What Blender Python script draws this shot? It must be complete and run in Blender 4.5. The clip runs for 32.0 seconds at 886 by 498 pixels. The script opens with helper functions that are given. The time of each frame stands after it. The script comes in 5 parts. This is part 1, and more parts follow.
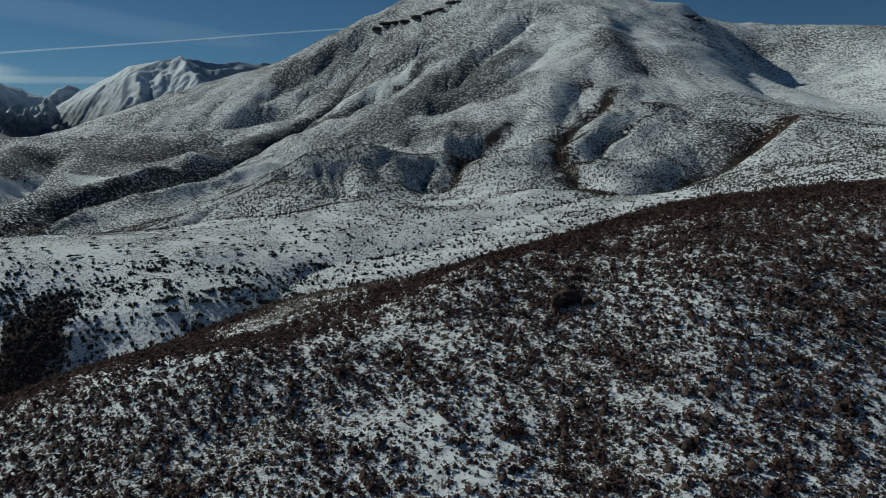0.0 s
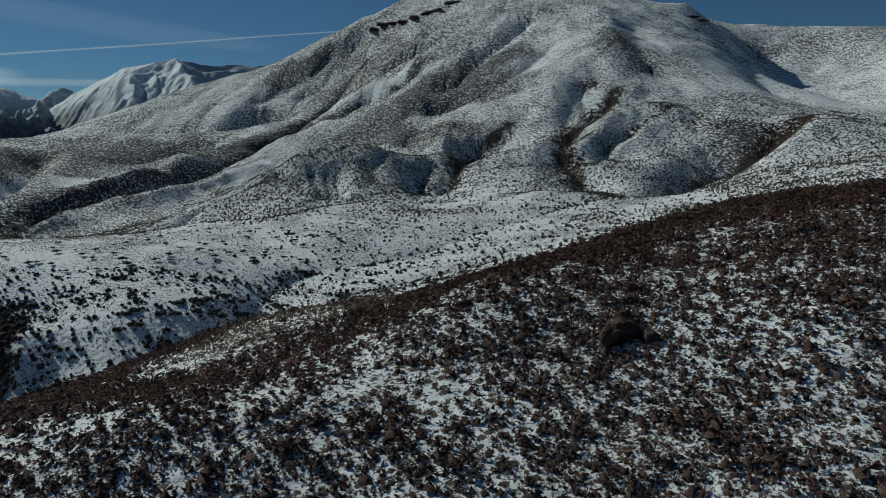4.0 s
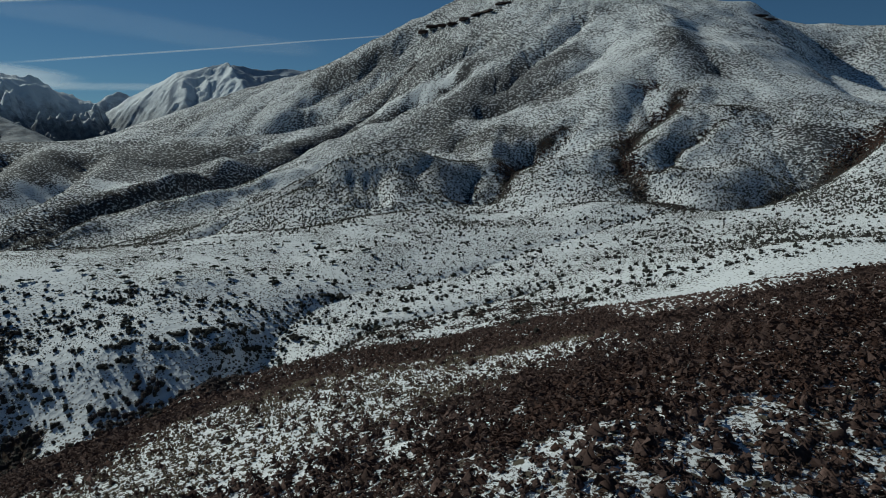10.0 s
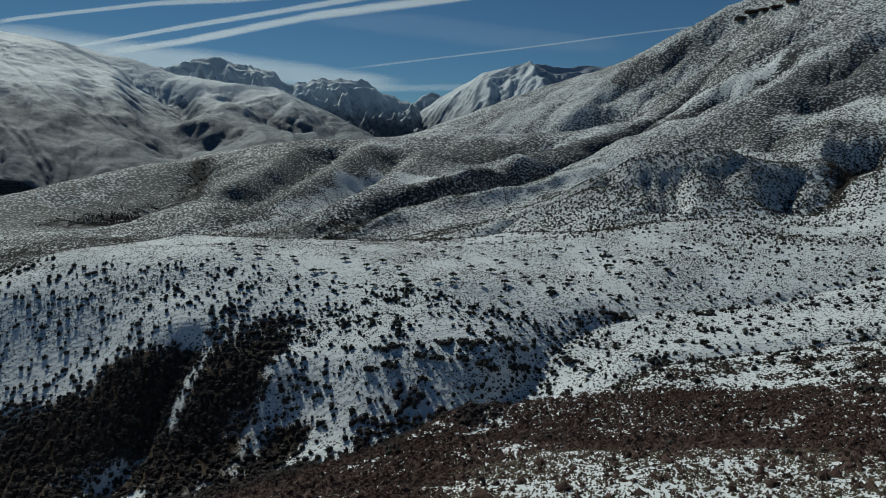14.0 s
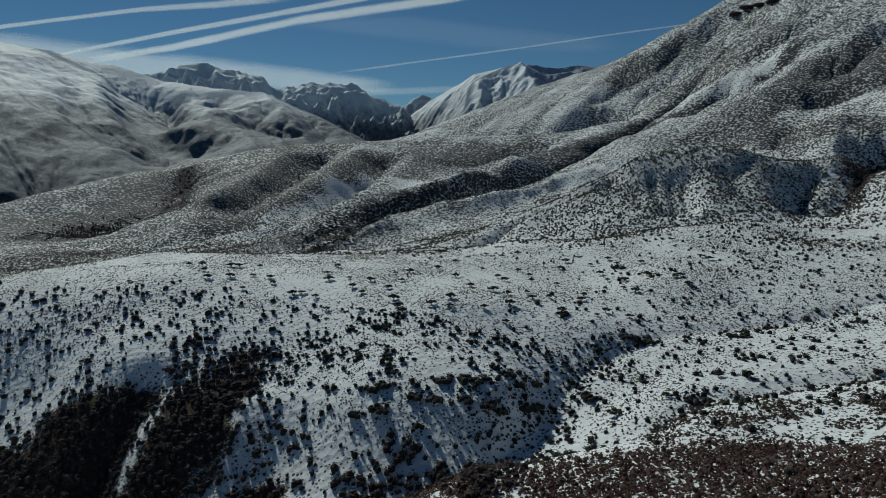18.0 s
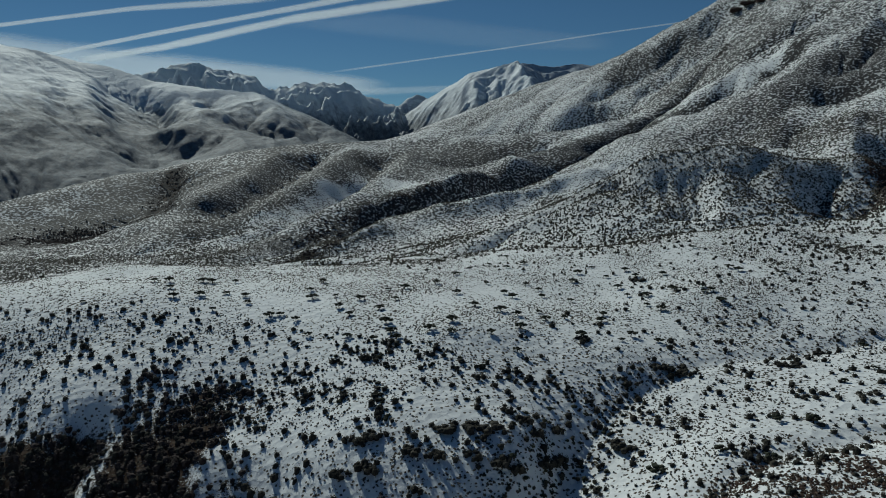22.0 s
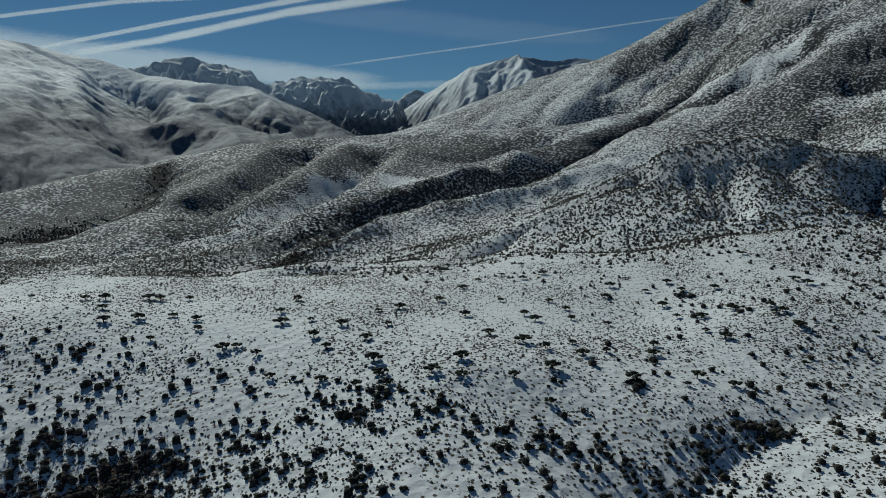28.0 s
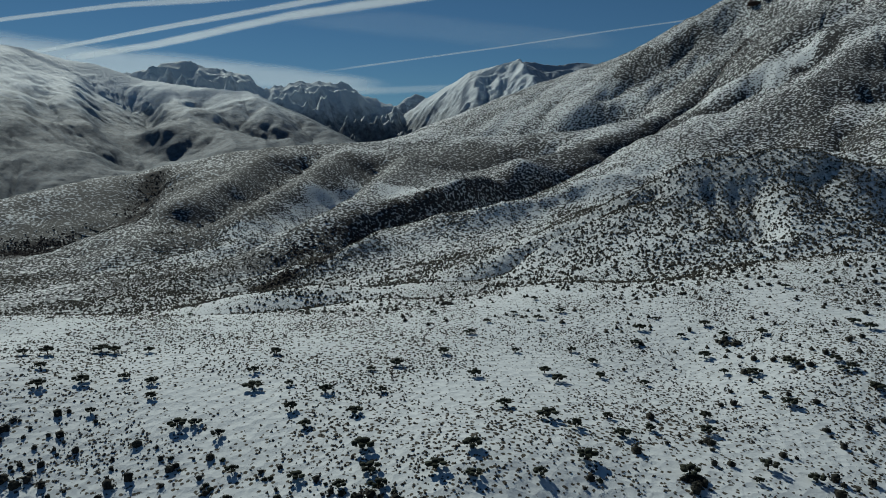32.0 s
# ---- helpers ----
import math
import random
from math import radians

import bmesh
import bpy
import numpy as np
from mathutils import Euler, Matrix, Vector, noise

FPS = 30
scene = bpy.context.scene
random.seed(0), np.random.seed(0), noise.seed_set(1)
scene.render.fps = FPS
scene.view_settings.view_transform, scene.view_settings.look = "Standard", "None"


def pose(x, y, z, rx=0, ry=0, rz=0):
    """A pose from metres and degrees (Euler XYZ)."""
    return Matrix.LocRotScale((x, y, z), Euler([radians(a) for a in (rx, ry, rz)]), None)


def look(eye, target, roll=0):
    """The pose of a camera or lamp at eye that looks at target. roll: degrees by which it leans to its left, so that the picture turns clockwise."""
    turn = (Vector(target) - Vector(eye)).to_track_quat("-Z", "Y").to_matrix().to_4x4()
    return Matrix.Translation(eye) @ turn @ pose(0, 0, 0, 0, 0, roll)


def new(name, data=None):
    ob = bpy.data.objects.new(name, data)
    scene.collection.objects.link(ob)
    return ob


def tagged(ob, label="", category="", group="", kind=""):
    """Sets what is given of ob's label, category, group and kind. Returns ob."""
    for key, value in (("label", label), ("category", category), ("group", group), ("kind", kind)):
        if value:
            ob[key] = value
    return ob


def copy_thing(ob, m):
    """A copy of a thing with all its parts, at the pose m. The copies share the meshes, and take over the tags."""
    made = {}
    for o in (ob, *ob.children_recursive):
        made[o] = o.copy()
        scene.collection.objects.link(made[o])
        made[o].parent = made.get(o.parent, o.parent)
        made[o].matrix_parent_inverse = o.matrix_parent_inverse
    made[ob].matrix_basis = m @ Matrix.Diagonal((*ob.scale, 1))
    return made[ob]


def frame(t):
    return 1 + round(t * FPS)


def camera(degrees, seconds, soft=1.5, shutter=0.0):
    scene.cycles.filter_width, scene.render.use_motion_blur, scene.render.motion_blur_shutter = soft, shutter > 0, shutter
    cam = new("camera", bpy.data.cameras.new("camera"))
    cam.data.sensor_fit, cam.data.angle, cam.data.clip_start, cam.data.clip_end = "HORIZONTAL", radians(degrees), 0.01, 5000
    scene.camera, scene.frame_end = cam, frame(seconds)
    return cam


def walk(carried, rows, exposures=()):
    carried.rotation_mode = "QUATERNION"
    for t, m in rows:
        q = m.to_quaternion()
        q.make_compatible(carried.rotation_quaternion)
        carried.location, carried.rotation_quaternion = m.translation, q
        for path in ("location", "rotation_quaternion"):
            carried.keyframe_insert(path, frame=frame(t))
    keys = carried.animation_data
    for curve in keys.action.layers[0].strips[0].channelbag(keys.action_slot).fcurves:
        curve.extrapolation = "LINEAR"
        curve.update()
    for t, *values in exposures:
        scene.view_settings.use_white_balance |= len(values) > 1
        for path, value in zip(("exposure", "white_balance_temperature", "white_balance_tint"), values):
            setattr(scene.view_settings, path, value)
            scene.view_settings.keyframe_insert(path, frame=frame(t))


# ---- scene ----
cam = camera(64.8, 32.0, soft=0.9)
METRES, EYE, TILT, LEAN, TURN = 400.0, 100.0, -8.2, 0.0, 0.0
ROWS = [
    (0.0, 0.0, 0.0, 0.0, 0.0, 0.0, -0.0),
    (0.5, -0.0, 0.016, -0.0016, -0.01, 0.02, -0.0),
    (1.0, -0.0, 0.032, -0.0031, -0.03, 0.05, -0.01),
    (1.5, 0.0, 0.0474, -0.0045, -0.05, 0.07, -0.01),
    (2.0, -0.0, 0.0633, -0.0052, -0.08, 0.11, -0.03),
    (2.5, -0.0001, 0.079, -0.0042, -0.09, 0.16, -0.05),
    (3.0, -0.0003, 0.0943, -0.0021, -0.1, 0.21, -0.05),
    (3.5, -0.0004, 0.1095, 0.0003, -0.13, 0.29, -0.06),
    (5.5, -0.0004, 0.1689, 0.0095, -0.24, 0.6, -0.04),
    (6.0, -0.0004, 0.1837, 0.0118, -0.28, 0.66, -0.03),
    (6.5, -0.0004, 0.1986, 0.0142, -0.31, 0.72, -0.03),
    (7.0, -0.0006, 0.2137, 0.0166, -0.36, 0.74, -0.03),
    (7.5, -0.0007, 0.2287, 0.0191, -0.41, 0.74, -0.04),
    (8.0, -0.0007, 0.2441, 0.0215, -0.45, 0.75, -0.03),
    (8.5, -0.0008, 0.2592, 0.0238, -0.51, 0.76, -0.05),
    (9.0, -0.001, 0.2743, 0.0263, -0.3, 0.77, -0.1),
    (9.5, -0.0011, 0.2894, 0.0287, 1.83, 0.75, -0.57),
    (10.0, -0.0014, 0.3044, 0.0311, 3.72, 0.74, -0.99),
    (10.5, -0.002, 0.3195, 0.0334, 5.85, 0.69, -1.43),
    (11.0, -0.0031, 0.3345, 0.0358, 8.79, 0.6, -1.98),
    (11.5, -0.0047, 0.3498, 0.0381, 12.4, 0.43, -2.65),
    (12.0, -0.0071, 0.3651, 0.0405, 16.36, 0.18, -3.37),
    (12.5, -0.0105, 0.3802, 0.043, 20.38, -0.14, -4.1),
    (13.0, -0.0148, 0.3952, 0.0453, 24.16, -0.46, -4.73),
    (13.5, -0.02, 0.4098, 0.0476, 26.86, -0.71, -5.1),
    (14.0, -0.0257, 0.4242, 0.0496, 27.13, -0.7, -4.98),
    (14.5, -0.0324, 0.4379, 0.0517, 27.05, -0.64, -4.81),
    (16.5, -0.0619, 0.4918, 0.0603, 26.81, -0.51, -4.23),
    (17.0, -0.0697, 0.5052, 0.0623, 26.73, -0.48, -4.11),
    (17.5, -0.0774, 0.5187, 0.0643, 26.66, -0.45, -4.01),
    (18.0, -0.0851, 0.5321, 0.0663, 26.6, -0.42, -3.93),
    (18.5, -0.0924, 0.5451, 0.0682, 26.54, -0.39, -3.85),
    (19.0, -0.1001, 0.5587, 0.0702, 26.5, -0.38, -3.8),
    (19.5, -0.1079, 0.5722, 0.0721, 26.45, -0.37, -3.75),
    (20.0, -0.1154, 0.5857, 0.0741, 26.41, -0.37, -3.7),
    (20.5, -0.1231, 0.5994, 0.0761, 26.35, -0.38, -3.68),
    (21.0, -0.1308, 0.6132, 0.0781, 26.29, -0.39, -3.64),
    (21.5, -0.1383, 0.6268, 0.08, 26.26, -0.38, -3.64),
    (22.0, -0.1459, 0.6405, 0.0818, 26.22, -0.39, -3.63),
    (22.5, -0.1536, 0.6544, 0.0831, 26.18, -0.41, -3.6),
    (23.0, -0.1612, 0.6684, 0.0839, 26.15, -0.44, -3.59),
    (23.5, -0.1687, 0.6825, 0.0842, 26.12, -0.49, -3.58),
    (24.0, -0.1764, 0.6969, 0.084, 26.1, -0.54, -3.57),
    (24.5, -0.184, 0.7112, 0.0837, 26.1, -0.59, -3.58),
    (25.0, -0.1917, 0.7255, 0.0839, 26.09, -0.63, -3.59),
    (25.5, -0.1993, 0.7398, 0.0845, 26.1, -0.66, -3.63),
    (27.5, -0.2293, 0.7956, 0.092, 26.12, -0.65, -3.65),
    (28.0, -0.2368, 0.8091, 0.0942, 26.12, -0.64, -3.67),
    (28.5, -0.2443, 0.8228, 0.0963, 26.12, -0.62, -3.67),
    (29.0, -0.2517, 0.8364, 0.0984, 26.12, -0.61, -3.66),
    (29.5, -0.2591, 0.8499, 0.1005, 26.12, -0.6, -3.66),
    (30.0, -0.2664, 0.8632, 0.1037, 26.13, -0.55, -3.68),
    (30.5, -0.2738, 0.876, 0.11, 26.14, -0.5, -3.69),
    (31.0, -0.2811, 0.8886, 0.1165, 26.13, -0.44, -3.7),
    (31.5, -0.2884, 0.9009, 0.1234, 26.14, -0.39, -3.69),
    (32.0, -0.2957, 0.9135, 0.13, 26.11, -0.33, -3.66),
]
walk(cam, [(t, pose(0, 0, EYE, TILT, LEAN, TURN) @ pose(METRES * x, METRES * y, METRES * z, 90 + pitch, roll, yaw)) for t, x, y, z, yaw, pitch, roll in ROWS],
     exposures=[(0.0, -0.95, 5980, -3), (32.0, -0.95, 5980, -3)])

# ---------------------------------------------------------------- light
SUN_YAW, SUN_UP = 56.0, 35.5  # degrees left of +y, degrees above the horizon
world = bpy.data.worlds.new("winter_sky")
scene.world = world
world.use_nodes = True
wn = world.node_tree.nodes
sky = wn.new("ShaderNodeTexSky")
sky.sky_type = "NISHITA"
sky.sun_disc = False
sky.sun_elevation = radians(SUN_UP)
sky.sun_rotation = radians(-SUN_YAW)
sky.altitude = 2200
sky.air_density, sky.dust_density, sky.ozone_density = 1.0, 0.0, 4.0
wn["Background"].inputs["Strength"].default_value = 0.055
clear = wn.new("ShaderNodeMix")  # thin, dry winter air
clear.data_type, clear.blend_type = "RGBA", "MULTIPLY"
clear.inputs[0].default_value, clear.inputs[7].default_value = 1.0, (0.80, 0.98, 1.07, 1)
world.node_tree.links.new(sky.outputs["Color"], clear.inputs[6])
world.node_tree.links.new(clear.outputs[2], wn["Background"].inputs["Color"])
sun = new("sun", bpy.data.lights.new("sun", "SUN"))
sun.data.energy, sun.data.angle, sun.data.color = 5.0, radians(0.6), (1.0, 0.95, 0.87)
to_sun = Vector((-math.sin(radians(SUN_YAW)) * math.cos(radians(SUN_UP)), math.cos(radians(SUN_YAW)) * math.cos(radians(SUN_UP)), math.sin(radians(SUN_UP))))
sun.matrix_world = look(to_sun * 2000, (0, 0, 0))


# ---------------------------------------------------------------- materials
class Mat:
    """A small node-tree writer."""

    def __init__(self, name):
        self.m = bpy.data.materials.new(name)
        self.m.use_nodes = True
        self.n, self.l = self.m.node_tree.nodes, self.m.node_tree.links
        self.b = self.n["Principled BSDF"]
        self.pos = self.n.new("ShaderNodeNewGeometry").outputs["Position"]

    def put(self, value, socket):
        if isinstance(value, bpy.types.NodeSocket):
            self.l.new(value, socket)
        else:
            socket.default_value = value

    def noise(self, size, detail=4, rough=0.55, vec=None, stretch=None):
        nd = self.n.new("ShaderNodeTexNoise")
        v = vec or self.pos
        if stretch:
            mp = self.n.new("ShaderNodeMapping")
            mp.inputs["Scale"].default_value = stretch
            self.l.new(v, mp.inputs["Vector"])
            v = mp.outputs["Vector"]
        self.l.new(v, nd.inputs["Vector"])
        nd.inputs["Scale"].default_value, nd.inputs["Detail"].default_value, nd.inputs["Roughness"].default_value = 1 / size, detail, rough
        return nd.outputs["Fac"]

    def cells(self, size, feature="F1", out="Distance"):
        nd = self.n.new("ShaderNodeTexVoronoi")
        nd.feature = feature
        self.l.new(self.pos, nd.inputs["Vector"])
        nd.inputs["Scale"].default_value = 1 / size
        return nd.outputs[out]

    def attr(self, name):
        nd = self.n.new("ShaderNodeAttribute")
        nd.attribute_name = name
        return nd.outputs["Fac"]

    def math(self, op, a, b=0.0, c=0.0):
        nd = self.n.new("ShaderNodeMath")
        nd.operation = op
        for v, s in zip((a, b, c), nd.inputs):
            self.put(v, s)
        return nd.outputs[0]

    def ramp(self, v, lo, hi, a=0.0, b=1.0):
        nd = self.n.new("ShaderNodeMapRange")
        nd.interpolation_type = "SMOOTHSTEP"
        for s, x in zip(nd.inputs, (v, lo, hi, a, b)):
            self.put(x, s)
        return nd.outputs[0]

    def mix(self, f, a, b):
        nd = self.n.new("ShaderNodeMix")
        nd.data_type = "RGBA"
        self.put(f, nd.inputs[0])
        for v, s in ((a, nd.inputs[6]), (b, nd.inputs[7])):
            self.put((*v, 1) if isinstance(v, tuple) else v, s)
        return nd.outputs[2]

    def bump(self, h, dist, strength=1.0, normal=None):
        nd = self.n.new("ShaderNodeBump")
        nd.inputs["Strength"].default_value, nd.inputs["Distance"].default_value = strength, dist
        self.l.new(h, nd.inputs["Height"])
        if normal:
            self.l.new(normal, nd.inputs["Normal"])
        return nd.outputs["Normal"]

    def random(self):
        return self.n.new("ShaderNodeNewGeometry").outputs["Random Per Island"]

    def done(self, color, rough=0.8, normal=None, spec=0.3):
        self.put((*color, 1) if isinstance(color, tuple) else color, self.b.inputs["Base Color"])
        self.put(rough, self.b.inputs["Roughness"])
        self.b.inputs["Specular IOR Level"].default_value = spec
        if normal:
            self.l.new(normal, self.b.inputs["Normal"])
        return self.m


def make_ground():
    m = Mat("snowy_heath")
    bare, far = m.attr("bare"), m.attr("far")
    big, mid, fine = m.noise(40, 4, 0.6), m.noise(2.4, 5, 0.7), m.noise(0.55, 4, 0.7)
    # how much of the ground shows through the snow
    v = m.math("MULTIPLY_ADD", mid, 0.45, m.math("MULTIPLY_ADD", big, 0.08, m.math("MULTIPLY", fine, 0.85)))
    edge = m.math("SUBTRACT", 1.10, m.math("MULTIPLY", bare, 0.85))
    open_ground = m.ramp(v, m.math("SUBTRACT", edge, 0.045), m.math("ADD", edge, 0.045))
    # low scrub too far off to stand as single plants; denser dots also paint hill shade
    remote = m.attr("remote")
    d = m.math("MULTIPLY_ADD", m.noise(1.6, 3), 0.28, m.math("ADD", m.math("MULTIPLY", m.cells(3.8), m.math("SUBTRACT", 1.0, remote)), m.math("MULTIPLY", m.cells(5.6), remote)))
    reach = m.math("MINIMUM", m.math("MULTIPLY_ADD", m.noise(140, 3), 0.4, m.attr("cover_shade")), 0.79)
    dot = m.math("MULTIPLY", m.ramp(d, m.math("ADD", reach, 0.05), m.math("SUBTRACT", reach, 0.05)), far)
    # tufts of dry grass that just pierce the snow
    s = m.math("MULTIPLY_ADD", m.noise(0.5, 3), 0.5, m.cells(1.9))
    tuft = m.math("MULTIPLY", m.ramp(s, m.math("MULTIPLY_ADD", m.noise(45, 3), 0.55, 0.30), m.math("MULTIPLY_ADD", m.noise(45, 3), 0.55, 0.20)), m.math("SUBTRACT", 1.0, far))
    soil = m.mix(m.noise(3.5, 5, 0.6), (0.030, 0.018, 0.012), (0.095, 0.062, 0.042))
    snow = m.mix(m.noise(14, 5), (0.72, 0.735, 0.74), (0.85, 0.855, 0.845))
    scrub = m.mix(m.noise(30, 3), (0.029, 0.030, 0.032), (0.060, 0.056, 0.055))
    # heath under thin snow, greyer with thick scrub and with the painted hill shade
    frost_shade = m.math("MULTIPLY", m.ramp(m.math("MULTIPLY_ADD", m.noise(7, 5, 0.65), 0.9, m.attr("cover_shade")), 0.84, 1.36), far)
    snow = m.mix(m.math("MULTIPLY", frost_shade, 0.42), snow, m.mix(m.noise(90, 3), (0.118, 0.112, 0.112), (0.20, 0.195, 0.197)))
    c = m.mix(open_ground, snow, soil)
    c = m.mix(tuft, c, (0.09, 0.075, 0.055))
    c = m.mix(dot, c, scrub)
    n = m.bump(m.noise(2.2, 6, 0.65), 0.5, 0.55)
    n = m.bump(d, 2.0, 0.25, n)
    return m.done(c, m.mix(open_ground, (0.8, 0.8, 0.8), (0.95, 0.95, 0.95)), n, 0.12)


def make_far_rock():
    m = Mat("hazy_snow_covered_rock")
    up = m.n.new("ShaderNodeSeparateXYZ")
    m.l.new(m.n.new("ShaderNodeNewGeometry").outputs["Normal"], up.inputs[0])
    a, b = m.noise(160, 8, 0.62), m.noise(35, 6, 0.65)
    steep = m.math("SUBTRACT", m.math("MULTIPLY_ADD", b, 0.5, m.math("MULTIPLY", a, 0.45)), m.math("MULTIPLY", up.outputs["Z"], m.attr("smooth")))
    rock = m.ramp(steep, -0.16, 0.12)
    # snow and rock are both tinted blue: aerial haze put into the base colour
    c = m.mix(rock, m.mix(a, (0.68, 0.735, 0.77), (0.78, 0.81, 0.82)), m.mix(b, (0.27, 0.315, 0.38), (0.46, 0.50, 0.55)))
    # below the snow line the slopes lie half bare, with haze and shade painted in
    at = m.n.new("ShaderNodeSeparateXYZ")
    m.l.new(m.pos, at.inputs[0])
    low = m.ramp(m.math("MULTIPLY_ADD", m.noise(60, 8, 0.7), 420, at.outputs["Z"]), 400, 640, 0.92, 0.0)
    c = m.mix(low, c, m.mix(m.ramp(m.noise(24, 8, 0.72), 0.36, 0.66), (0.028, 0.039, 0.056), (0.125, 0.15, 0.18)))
    n = m.bump(m.noise(55, 8, 0.68), 10, 0.8)
    return m.done(c, 0.75, n, 0.2)


GROUND, FAR_ROCK = make_ground(), make_far_rock()


# ---------------------------------------------------------------- noise and landform
rng = np.random.default_rng(7)
PERM = rng.permutation(1024)
GRAD = rng.uniform(0, 2 * np.pi, 1024)


def perlin(x, y, seed=0):
    xi, yi = np.floor(x).astype(np.int64), np.floor(y).astype(np.int64)
    fx, fy = x - xi, y - yi

    def g(i, j):
        a = GRAD[PERM[(PERM[(xi + i + seed * 37) & 1023] + yi + j) & 1023]]
        return np.cos(a) * (fx - i) + np.sin(a) * (fy - j)

    u, v = fx * fx * fx * (fx * (fx * 6 - 15) + 10), fy * fy * fy * (fy * (fy * 6 - 15) + 10)
    p, q = g(0, 0) * (1 - u) + g(1, 0) * u, g(0, 1) * (1 - u) + g(1, 1) * u
    return (p * (1 - v) + q * v) * 1.5


def fbm(x, y, size, octaves=4, gain=0.5, seed=0):
    t, a = 0, 1.0
    for o in range(octaves):
        t = t + a * perlin(x / size + 17.3 * o, y / size - 9.1 * o, seed + o)
        size, a = size / 2.03, a * gain
    return t


def ridged(x, y, size, octaves=4, gain=0.5, seed=0):
    t, a, w = 0, 1.0, 1.0
    for o in range(octaves):
        r = (1 - np.abs(perlin(x / size + 5.7 * o, y / size + 3.3 * o, seed + o))) ** 2
        t = t + a * r * w
        w = np.clip(r * 1.3, 0, 1)
        size, a = size / 2.1, a * gain
    return t


